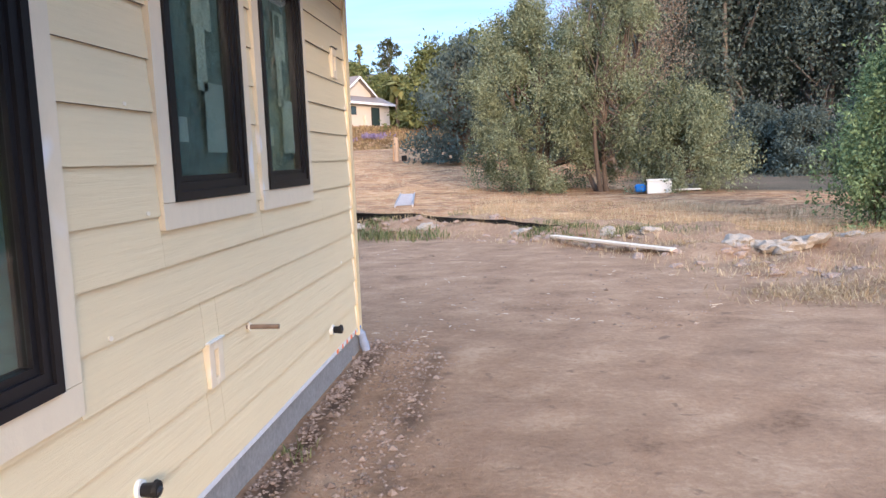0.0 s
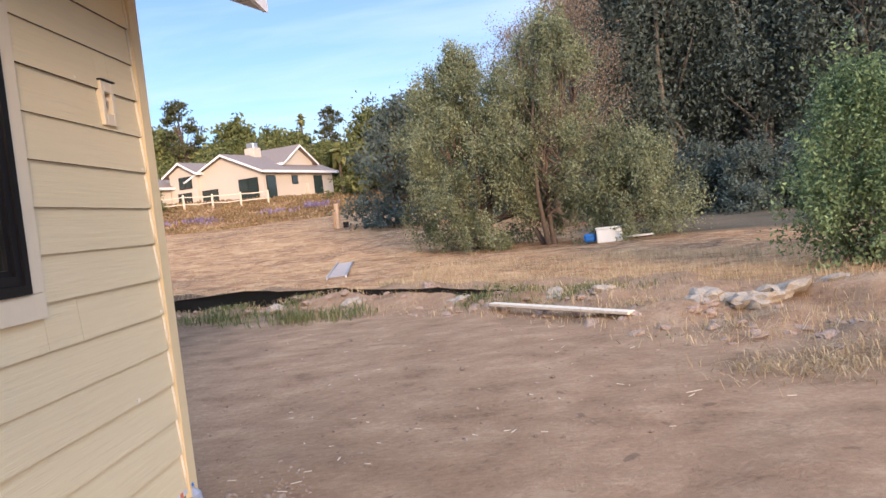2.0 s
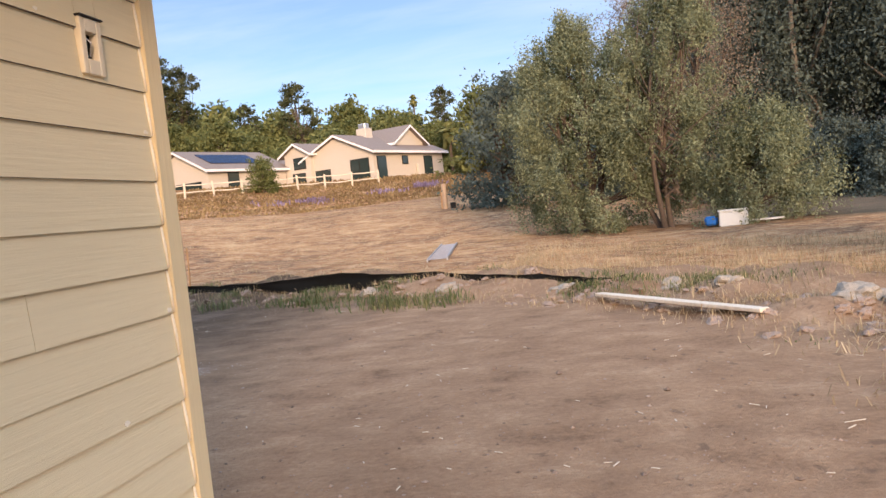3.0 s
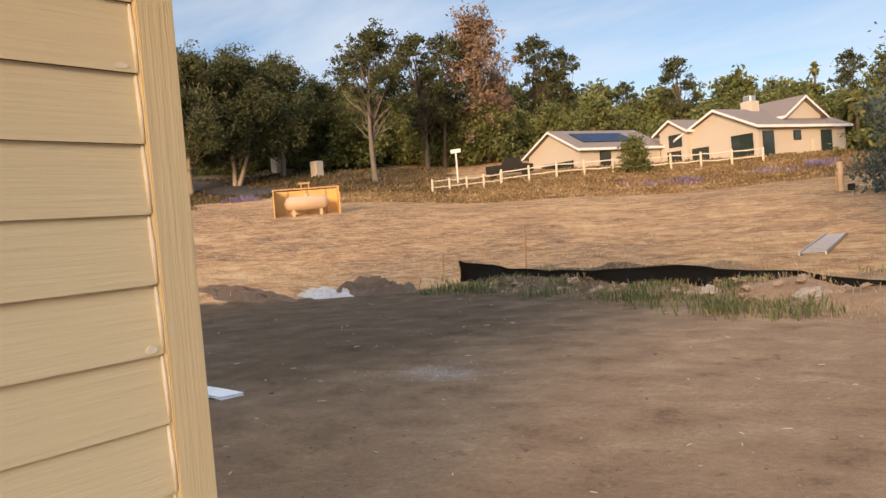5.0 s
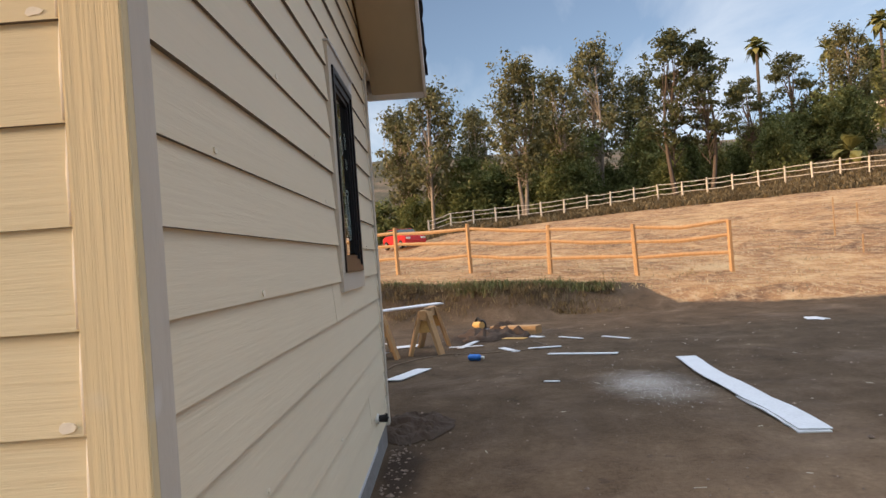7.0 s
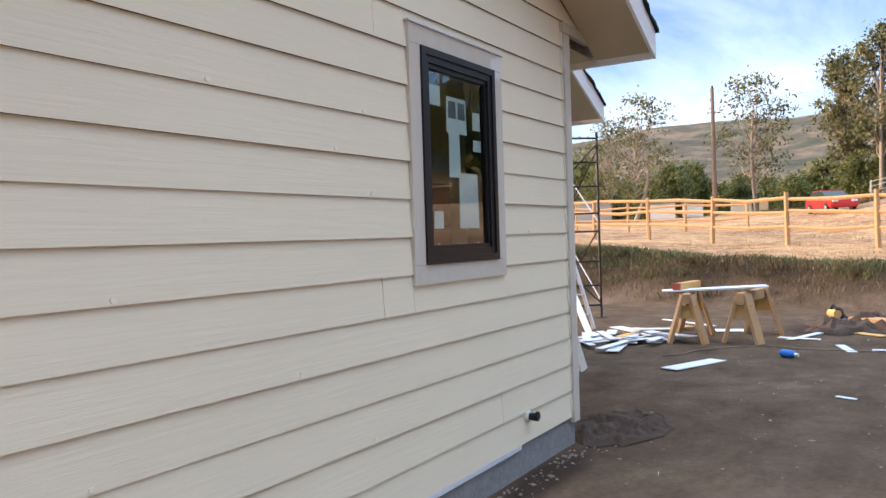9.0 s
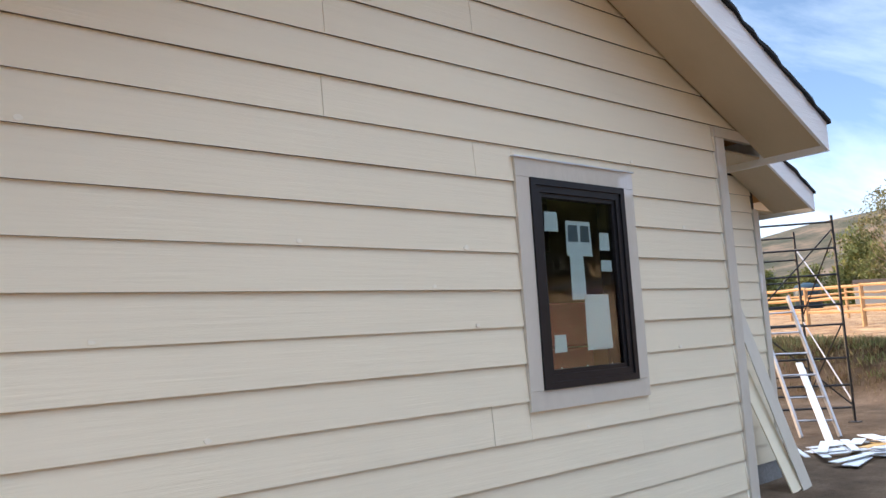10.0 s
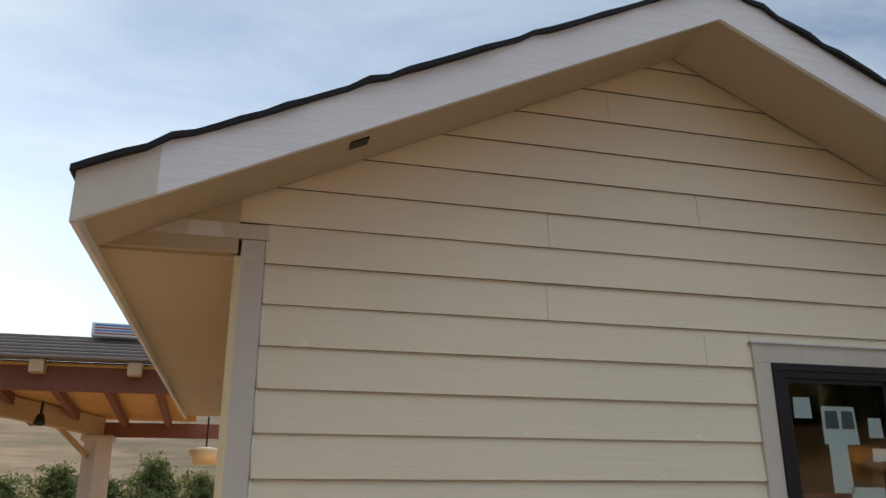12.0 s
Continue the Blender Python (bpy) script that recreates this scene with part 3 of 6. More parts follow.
def window(name, place, u0, u1, z0, z1, trim_mat, label, tw=0.095, stickers=(), gap=0.0, sash=0.055, sheen=False):
    """A black casement in flat board trim; u0..u1 and z0..z1 are the black frame's outer edges."""
    w = thing(name, label, "window", kind="structure")
    a, b, c, d = u0 - tw - gap, u1 + tw + gap, z0 - tw, z1 + tw
    P = 0.012
    e = 0.002
    part("trim_sill", prism([(a, c), (b, c), (b, z0 - e), (a, z0 - e)], P, -0.02, place), trim_mat, w)
    part("trim_head", prism([(a, z1 + e), (b, z1 + e), (b, d), (a, d)], P, -0.02, place), trim_mat, w)
    part("trim_side", prism([(a, z0), (u0 - e, z0), (u0 - e, z1), (a, z1)], P, -0.02, place), trim_mat, w)
    part("trim_side", prism([(u1 + e, z0), (b, z0), (b, z1), (u1 + e, z1)], P, -0.02, place), trim_mat, w)
    part("head_flashing", prism([(a - 0.012, d), (b + 0.012, d), (b + 0.012, d + 0.008), (a - 0.012, d + 0.008)], 0.022, -0.02, place), M_CAULK if trim_mat == M_TRIM_WIN else M_STEEL, w, "bare metal drip cap")
    for i, (s, wd, out) in enumerate(((0.0, 0.034, 0.022), (0.034, sash - 0.02, 0.012), (0.014 + sash, 0.022, 0.000))):
        p, q, r, t = u0 + s, u1 - s, z0 + s, z1 - s
        f = part(("frame", "sash", "glazing_bead")[i], prism([(p, r), (q, r), (q, r + wd), (p, r + wd)], out, -0.05, place), M_BLACK, w)
        for poly in ([(p, t - wd), (q, t - wd), (q, t), (p, t)], [(p, r + wd), (p + wd, r + wd), (p + wd, t - wd), (p, t - wd)],
                     [(q - wd, r + wd), (q, r + wd), (q, t - wd), (q - wd, t - wd)]):
            part(("frame", "sash", "glazing_bead")[i], prism(poly, out, -0.05, place), M_BLACK, w)
    s = 0.03 + sash
    pane = part("pane", prism([(u0 + s, z0 + s), (u1 - s, z0 + s), (u1 - s, z1 - s), (u0 + s, z1 - s)], -0.014, -0.020, place), M_GLASS, w, "clear glass pane")
    pane.visible_shadow = False
    W, H = u1 - u0 - 2 * s, z1 - z0 - 2 * s
    # teal sheet behind the glass stands in for reflected sky and trees
    if sheen:
        part("protective_film", prism([(u0 + s, z0 + s), (u1 - s, z0 + s), (u1 - s, z1 - s), (u0 + s, z1 - s)], -0.046, -0.047, place), M_SHEEN, w, "dusty teal protective film")
    for (x, y, wd, ht, mat) in stickers:
        p, r = u0 + s + x * W, z0 + s + y * H
        k = 0.0225 if mat in (M_STICKER_DARK, M_SHEEN) else 0.0235
        part("sticker", prism([(p, r), (p + wd * W, r), (p + wd * W * 0.97, r + ht * H), (p + 0.01 * W, r + ht * H)], -k, -k - 0.0006, place), mat, w)
    return w


B_HOLE = (2.578, 3.322, 1.300, 2.350)
A_BIG, A_W2, A_W3 = (-5.15, -3.78, 0.838, 2.42), (-3.010, -2.26, 1.300, 2.42), (-1.962, -1.245, 1.300, 2.42)
TW = 0.095
trim_hole = lambda h: (h[0] - TW, h[1] + TW, h[2] - TW, h[3] + TW)
A_HOLES = [A_BIG, A_W2, A_W3]
A_CUT = [trim_hole(A_BIG), (A_W2[0] - TW, A_W2[1] + TW, A_W2[2] - TW, A_W2[3] + TW), trim_hole(A_W3), (-0.494, -0.372, 1.985, 2.185), (-2.823, -2.68, 0.55, 0.73)]

wall_a = wall_core("wall_east", place_a, -7.4, -0.03, 0.15, 2.75, A_HOLES, "cream lap-sided house wall with three black windows")
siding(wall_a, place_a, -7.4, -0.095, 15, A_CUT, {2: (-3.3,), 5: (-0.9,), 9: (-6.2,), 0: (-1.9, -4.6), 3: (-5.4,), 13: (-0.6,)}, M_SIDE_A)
wall_b = wall_core("wall_north", place_b, 0.03, 4.42, 0.15, 2.75, [B_HOLE], "cream lap-sided gable wall with one black window")
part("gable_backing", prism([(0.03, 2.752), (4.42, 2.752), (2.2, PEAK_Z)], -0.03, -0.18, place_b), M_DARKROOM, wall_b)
cap = TIP_X - RIDGE_X
GABLE = [(SLOPE, 1.0, EAVE_Z + 0.05 + SLOPE * (cap - RIDGE_X)), (-SLOPE, 1.0, EAVE_Z + 0.05 + SLOPE * (cap + RIDGE_X))]
JOINTS = {12: (2.229,), 13: (1.415,), 14: (2.945,), 15: (1.436,), 16: (2.267,), 5: (2.243,), 4: (3.337,), 1: (3.342,), 19: (1.8,)}
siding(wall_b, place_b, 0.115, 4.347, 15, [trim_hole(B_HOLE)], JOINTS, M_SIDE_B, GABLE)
# the courses above the corner boards run on under the rakes
for k in range(15, 22):
    za, zb = Z0 + k * EXPO, Z0 + (k + 1) * EXPO + 0.012
    cuts = sorted({-0.45, 4.9, *JOINTS.get(k, ())})
    for a, b in zip(cuts, cuts[1:]):
        poly = [(a + 0.0012, za), (b - 0.0012, za), (b - 0.0012, zb), (a + 0.0012, zb)]
        for q in GABLE:
            poly = clip(poly, *q)
        if len(poly) > 2:
            lap_plank(prism(poly, lambda z: 0.001 - 0.012 * (z - za) / EXPO, -0.03, place_b), M_SIDE_B, wall_b)

# dabs of filler over the nail heads
dab = random.Random(12)


def filler_dab(wall, place, u, z, r):
    ring = [(u + r * math.cos(a) * dab.uniform(0.7, 1.2), z + r * 0.6 * math.sin(a) * dab.uniform(0.7, 1.2)) for a in (2 * math.pi * k / 9 for k in range(9))]
    part("filler_dab", prism(ring, 0.0032, -0.006, place), M_CAULK, wall, "pale filler dab")


for k, u in ((6, 0.9), (8, 0.55), (10, 1.3), (12, 0.4), (4, 1.7), (3, 0.8), (9, 1.9), (7, 3.7), (11, 3.9), (5, 2.9), (2, 2.2), (13, 3.5), (8, 2.2), (10, 2.2)):
    filler_dab(wall_b, place_b, u + dab.uniform(-0.1, 0.1), Z0 + k * EXPO + 0.016, dab.uniform(0.010, 0.02))
for k, u in ((5, -0.13), (9, -0.14), (6, -3.2), (8, -3.3), (3, -0.5), (4, -3.5), (11, -0.7)):
    filler_dab(wall_a, place_a, u, Z0 + k * EXPO + 0.016, dab.uniform(0.010, 0.018))

# set-back wing beyond the far corner
wall_c = wall_core("wall_wing", place_c, 4.45, 7.45, 0.15, 3.3, [], "cream lap-sided wall of the set-back wing")
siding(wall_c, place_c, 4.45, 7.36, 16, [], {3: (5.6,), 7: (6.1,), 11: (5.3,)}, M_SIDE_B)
wall_core("wall_return", lambda u, z, out: Vector((-4.42 - out - 0.03, u, z)), -1.42, -0.03, 0.15, 2.75, [], "short return wall between two wings", M_SIDE_A)
wall_core("wall_west", lambda u, z, out: Vector((-7.45 - out, u, z)), -7.4, -1.43, 0.15, 2.75, [], "plain cream side wall of the house", M_SIDE_A)
wall_core("wall_south", lambda u, z, out: Vector((-u, -7.4 - out, z)), 0.03, 7.42, 0.15, 2.75, [], "plain cream rear wall of the house", M_SIDE_B)
tagged(link_bm("floor", add_box(box((-4.4, -7.3, 0.15), (-0.05, -0.05, 0.188)), (-7.4, -7.3, 0.15), (-4.402, -1.45, 0.188)), M_CONC), "bare concrete slab floor inside the house", "floor", kind="structure")
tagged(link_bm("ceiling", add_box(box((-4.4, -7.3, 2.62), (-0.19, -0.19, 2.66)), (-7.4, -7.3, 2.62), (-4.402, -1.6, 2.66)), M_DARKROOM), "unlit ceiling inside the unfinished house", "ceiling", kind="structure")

# pale panel added behind the east windows to brighten what their glass shows
tagged(link_bm("wall_inner", box((-1.5, -7.2, 0.19), (-1.4, -0.9, 2.61)), M_FILL_PANEL), "pale drywall partition inside the house", "wall", kind="structure")

# corner boards
for nm, place, a, b, mat, z1 in (("corner_board", place_a, -0.094, 0.0, M_TRIM_A, 2.70), ("corner_board", place_b, 0.014, 0.113, M_PRIMER, 2.775), ("corner_board", place_b, 4.349, 4.45, M_PRIMER, 2.775),
                                 ("corner_board", place_c, 7.36, 7.46, M_PRIMER, 2.72)):
    out = 0.014
    bm = prism([(a, 0.135 if place is place_a else 0.15), (b + (0.013 if place is place_a else 0), 0.135 if place is place_a else 0.15), (b + (0.013 if place is place_a else 0), z1), (a, z1)], out, -0.02, place)
    bmesh.ops.bevel(bm, geom=[e for e in bm.edges], offset=0.003, segments=2, affect="EDGES")
    tagged(link_bm(nm, bm, mat), "flat vertical corner board closing the lap siding", "trim", kind="structure")
# caulk beads beside the corner boards
for place, u in ((place_a, -0.099), (place_b, 0.119), (place_b, 4.343)):
    bm = bmesh.new()
    for k in range(15):
        za = Z0 + k * EXPO
        add_tube(bm, [place(u, za + 0.004, 0.003), place(u, za + 0.09, -0.001), place(u, za + EXPO - 0.004, -0.008)], [0.004, 0.0065, 0.005], 6)
    tagged(link_bm("caulk_bead", bm, M_CAULK, smooth=True), "white caulk line beside a corner board", "trim", kind="structure")
# return boards under the eaves, at the head of each corner board
for s, (ua, ub) in enumerate(((-0.44, 0.125), (4.335, 4.87))):
    poly = [(ua, 2.778), (ub, 2.778), (ub, 2.845), (ua, 2.845)]
    for q in GABLE:
        poly = clip(poly, *q)
    tagged(link_bm("frieze_return", prism(poly, 0.016, -0.02, place_b), M_PRIMER), "short primed return board under the eave", "trim", kind="structure")

# foundation
bm = bmesh.new()
add_box(bm, (-4.42, -0.19, -0.25), (-0.012, -0.016, 0.186))
add_box(bm, (-0.19, -7.4, -0.25), (-0.014, -0.19, 0.186))
add_box(bm, (-7.43, -1.6, -0.25), (-4.42, -1.416, 0.186))
tagged(link_bm("foundation", bm, M_CONC), "grey concrete foundation under the siding", "foundation", kind="structure")
tagged(link_bm("base_flashing", box((-0.012, -7.3, 0.164), (0.003, -0.10, 0.189)), M_WHITEBOARD), "white strip along the foot of the siding", "trim", kind="structure")
tagged(link_bm("base_flashing", box((-3.56, -0.014, 0.164), (-0.12, 0.003, 0.189)), M_WHITEBOARD), "white strip along the foot of the siding", "trim", kind="structure")
for i in range(9):
    y = -0.16 - i * 0.07
    tagged(link_bm("warning_tape", box((0.0032, y - 0.035 - 0.006 * (i % 3), 0.162), (0.0052, y, 0.19)), M_ORANGE if i % 2 == 0 else M_PAPER), "torn orange striped tape at the wall foot", "tape", "tape scraps at the wall foot")

window("window_1", place_a, *A_BIG, M_TRIM_WIN, "tall black-framed window in cream painted trim", stickers=((0.62, 0.06, 0.2, 0.16, M_PAPER),), sheen=True)
S2 = ((0.42, 0.62, 0.34, 0.26, M_DIM_PAPER), (0.46, 0.74, 0.16, 0.12, M_SHEEN), (0.45, 0.36, 0.18, 0.26, M_DIM_PAPER), (0.55, 0.10, 0.36, 0.30, M_DIM_PAPER), (0.10, 0.14, 0.14, 0.1, M_DIM_PAPER))
window("window_2", place_a, *A_W2, M_TRIM_WIN, "black-framed window with stickers in cream painted trim", stickers=S2, sheen=True)
window("window_3", place_a, *A_W3, M_TRIM_WIN, "black-framed window with maker stickers in cream trim", stickers=S2, sheen=True)
# stickers seen from outside run from the corner side: u grows away from it
SB = ((0.06, 0.80, 0.18, 0.115, M_PAPER), (0.33, 0.66, 0.36, 0.21, M_PAPER), (0.36, 0.745, 0.14, 0.10, M_STICKER_DARK), (0.53, 0.745, 0.13, 0.10, M_STICKER_DARK), (0.36, 0.40, 0.2, 0.26, M_PAPER),
      (0.80, 0.70, 0.15, 0.11, M_PAPER), (0.80, 0.57, 0.16, 0.07, M_PAPER), (0.52, 0.10, 0.36, 0.33, M_PAPER), (0.08, 0.10, 0.16, 0.1, M_PAPER))
window("window_4", place_b, *B_HOLE, M_PRIMER, "black-framed window with maker stickers in bare primed trim", stickers=SB)
for i in range(3):
    u = 2.75 + 0.2 * i
    tagged(link_bm("suction_dot", tube([place_b(u, 1.395, -0.0238), place_b(u, 1.395, -0.0245)], 0.005, 8), M_PAPER), "tiny white dot inside the window glass", "dot", "dots along the pane")
# red stack added behind the gable window to tint its dim view maroon
bk = thing("pallet_of_bricks", "red wrapped stack standing in the dark room", "stack", (-2.95, -0.62, 0.19))
for j in range(6):
    part("layer", box((-0.42, -0.3, j * 0.26), (0.42, 0.3, j * 0.26 + 0.25), None, 0.012), M_RED, bk)

# ---- roof ----
roof = thing("roof", "gable roof with white primed rake boards and dark shingles", "roof", kind="structure")
Y0, Y1 = 0.45, -7.4
FH = 0.215


def slope_slab(x0, z0, x1, z1, ya, yb, lift, thick, mat, name):
    bm = bmesh.new()
    q = [(x0, z0 + lift), (x1, z1 + lift), (x1, z1 + lift + thick), (x0, z0 + lift + thick)]
    fa, fb = [bm.verts.new((x, ya, z)) for x, z in q], [bm.verts.new((x, yb, z)) for x, z in q]
    bm.faces.new(fa), bm.faces.new(fb)
    for i in range(4):
        bm.faces.new((fa[i], fa[(i + 1) % 4], fb[(i + 1) % 4], fb[i]))
    return bm


def shingle_edge(xa, za, xb, zb, y0, y1, steps, seed):
    """A dark, slightly wavy skin with a ragged overhanging rake edge."""
    rnd = random.Random(seed)
    bm = bmesh.new()
    rows = []
    for i in range(steps + 1):
        k = i / steps
        lift = 0.001 + 0.005 * rnd.random() + (0.014 if i % 9 == 4 else 0)
        x, z = xa + k * (xb - xa), za + k * (zb - za) + lift
        over = 0.012 + 0.02 * rnd.random()
        rows.append([bm.verts.new(v) for v in ((x, y0 + over, z - 0.024), (x, y0 + over, z), (x, y1, z + 0.004), (x, y1, z - 0.02))])
    for a, b in zip(rows, rows[1:]):
        for i in range(4):
            bm.faces.new((a[i], b[i], b[(i + 1) % 4], a[(i + 1) % 4]))
    bm.faces.new(rows[0]), bm.faces.new(rows[-1])
    return bm


def gable_roof(parent, ridge_x, half, eave_z, y0, y1, seed):
    pk = eave_z + SLOPE * half
    for s in (1, -1):
        tip = ridge_x + s * half
        part("rake_board", slope_slab(tip, eave_z, ridge_x, pk, y0, y0 - 0.022, 0, FH, M_FASCIA, ""), M_FASCIA, parent, "white primed rake board")
        part("rake_soffit", slope_slab(tip - s * 0.02, eave_z + SLOPE * 0.02, ridge_x, pk, y0 - 0.024, 0.012 + (y0 - 0.45), 0.035, 0.012, M_SOFFIT, ""), M_SOFFIT, parent, "tan painted sloping soffit")
        part("eave_board", box((tip - 0.022 if s > 0 else tip, y1, eave_z), (tip if s > 0 else tip + 0.022, y0 - 0.024, eave_z + FH - 0.02)), M_FASCIA, parent, "white primed eave board")
        part("deck", slope_slab(tip, eave_z, ridge_x, pk, y0 - 0.03, y1, FH - 0.03, 0.028, M_WOOD, ""), M_WOOD, parent)
        part("shingles", shingle_edge(tip + s * 0.02, eave_z + FH - SLOPE * 0.02, ridge_x, pk + FH, y0, y1, 34, seed + s), M_SHINGLE, parent, "dark shingles with a ragged edge")


gable_roof(roof, RIDGE_X, TIP_X - RIDGE_X, EAVE_Z, Y0, Y1, 4)
part("eave_soffit", box((-0.02, Y1, 2.70), (TIP_X - 0.022, -0.021, 2.712)), M_SOFFIT, roof, "flat tan eave soffit")
part("eave_soffit", box((-4.98, -1.4, 2.70), (-4.40, -0.021, 2.712)), M_SOFFIT, roof, "flat tan eave soffit")
# black slab on the soffit painted in place of a vent hole's darkness
part("soffit_vent", slope_slab(-0.43, EAVE_Z + SLOPE * (TIP_X + 0.43), -0.51, EAVE_Z + SLOPE * (TIP_X + 0.51), 0.28, 0.21, 0.026, 0.008, M_BLACK, ""), M_BLACK, roof, "small dark vent hole")
part("bare_end_patch", slope_slab(TIP_X + 0.001, EAVE_Z - 0.001, 0.30, EAVE_Z + SLOPE * 0.277 - 0.001, 0.4525, 0.4502, 0.002, FH - 0.004, M_PRIMER, ""), M_PRIMER, roof, "greyer patched end of the rake board")
roof2 = thing("roof_wing", "lower parallel gable roof over the set-back wing", "roof", kind="structure")
gable_roof(roof2, -4.6, 3.19, EAVE_Z, -0.95, Y1, 40)
part("eave_soffit", box((-7.77, Y1, 2.70), (-7.42, -1.37, 2.712)), M_SOFFIT, roof2, "flat tan eave soffit")

# fittings on the walls
v = thing("vent_block", "square cream mounting block with a dark hole", "vent", (0, -0.433, 2.085))
for lo, hi in (((-0.02, -0.06, -0.1), (0.014, -0.032, 0.1)), ((-0.02, 0.032, -0.1), (0.014, 0.06, 0.1)), ((-0.02, -0.032, -0.1), (0.014, 0.032, -0.045)), ((-0.02, -0.032, 0.05), (0.014, 0.032, 0.1))):
    part("frame_bar", box(lo, hi, None, 0.003), M_TRIM_WIN, v)
# black plate gives the recess its darkness
part("recess", box((-0.06, -0.032, -0.045), (-0.022, 0.032, 0.05)), M_BLACK, v, "dark open hole")
part("drip_cap", box((-0.02, -0.066, 0.1), (0.022, 0.066, 0.106)), M_BLACK, v)
part("wire", tube([(-0.01, -0.02, 0.045), (0.008, 0.0, 0.015), (-0.01, 0.012, -0.03)], 0.003, 6), M_STEEL, v, "pale loose wire")
v = thing("outlet_block", "cream mounting block with a narrow dark slot", "outlet block", (0, -2.75, 0.64))
for lo, hi in (((-0.02, -0.07, -0.09), (0.014, -0.018, 0.09)), ((-0.02, 0.018, -0.09), (0.014, 0.07, 0.09)), ((-0.02, -0.018, -0.09), (0.014, 0.018, -0.055)), ((-0.02, -0.018, 0.055), (0.014, 0.018, 0.09))):
    part("frame_bar", box(lo, hi, None, 0.003), M_TRIM_WIN, v)
# black plate gives the slot its darkness
part("slot", box((-0.05, -0.018, -0.055), (-0.03, 0.018, 0.055)), M_BLACK, v, "dark open slot")
part("drip_cap", box((-0.02, -0.078, 0.09), (0.02, 0.078, 0.096)), M_PAPER, v)
v = thing("pipe_stub", "short dark bronze pipe stub sticking out of the wall", "pipe", (0, -2.335, 0.695))
part("pipe", tube([(-0.03, 0, 0), (0.14, 0, 0)], 0.011, 12), M_POLE, v)
part("caulk_ring", tube([(0.0, 0, 0), (0.007, 0, 0)], 0.02, 12), M_CAULK, v)


def hose_bib(m, label):
    h = thing("hose_bib", label, "tap", m)
    part("flange", tube([(-0.02, 0, 0), (0.012, 0, 0)], [0.036, 0.033], 16), M_PAPER, h, "white collar")
    part("valve_body", tube([(0.01, 0, 0), (0.05, 0, 0), (0.07, 0, -0.01)], [0.022, 0.026, 0.018], 12), M_BLACK, h)
    part("handle", tube([(0.055, 0, 0.005), (0.068, 0, 0.005)], [0.03, 0.026], 12), M_RUBBER, h, "black round handle")


hose_bib(Matrix.Translation((0, -0.845, 0.345)), "black capped pipe with a white collar")
hose_bib(Matrix.Translation((0, -3.41, 0.40)), "black capped pipe with a white collar")
hose_bib(pose(-3.665, 0, 0.34, 0, 0, 90), "black capped pipe with a white collar")
b = thing("plastic_bottle", "crumpled clear water bottle leaning at the wall corner", "bottle", pose(0.045, -0.03, ground_z(0.05, 0) + 0.005, 8, -12, 0))
part("bottle_body", tube([(0, 0, 0), (0, 0, 0.06), (0, 0, 0.1), (0, 0, 0.14)], [0.032, 0.035, 0.03, 0.034], 10), M_PLASTICBAG, b)
part("neck", tube([(0, 0, 0.14), (0, 0, 0.17), (0, 0, 0.185)], [0.034, 0.013, 0.013], 10), M_PLASTICBAG, b)
part("cap", tube([(0, 0, 0.185), (0, 0, 0.2)], 0.015, 10), M_BLUE, b, "small blue cap")

# ---- plants ----


def leaf_mesh(name, centres, sizes, mat, rng, droop=0.0, aspect=0.45):
    """Many small pointed leaves, each of four corners folded a little, turned at random."""
    n = len(centres)
    ax = rng.normal(size=(n, 3))
    ax[:, 2] -= droop
    ax /= np.linalg.norm(ax, axis=1, keepdims=True) + 1e-9
    side = np.cross(ax, rng.normal(size=(n, 3)))
    side /= np.linalg.norm(side, axis=1, keepdims=True) + 1e-9
    nor = np.cross(ax, side)
    s = np.asarray(sizes)[:, None]
    c = np.asarray(centres)
    v = np.stack([c - ax * s, c + side * s * aspect + nor * s * 0.12, c + ax * s, c - side * s * aspect + nor * s * 0.12], 1).reshape(-1, 3)
    me = bpy.data.meshes.new(name)
    me.vertices.add(4 * n)
    me.vertices.foreach_set("co", v.astype(np.float32).ravel())
    me.loops.add(4 * n)
    me.loops.foreach_set("vertex_index", np.arange(4 * n, dtype=np.int32))
    me.polygons.add(n)
    me.polygons.foreach_set("loop_start", np.arange(0, 4 * n, 4, dtype=np.int32))
    me.update(calc_edges=True)
    me.materials.append(mat)
    return me


def limb(rng, a, b, bend=0.15, n=5):
    a, b = np.array(a, float), np.array(b, float)
    k = np.linspace(0, 1, n)[:, None]
    off = rng.normal(size=(1, 3)) * np.linalg.norm(b - a) * bend
    return [tuple(p) for p in a + (b - a) * k + off * np.sin(np.pi * k) * (1, 1, 0.3)]


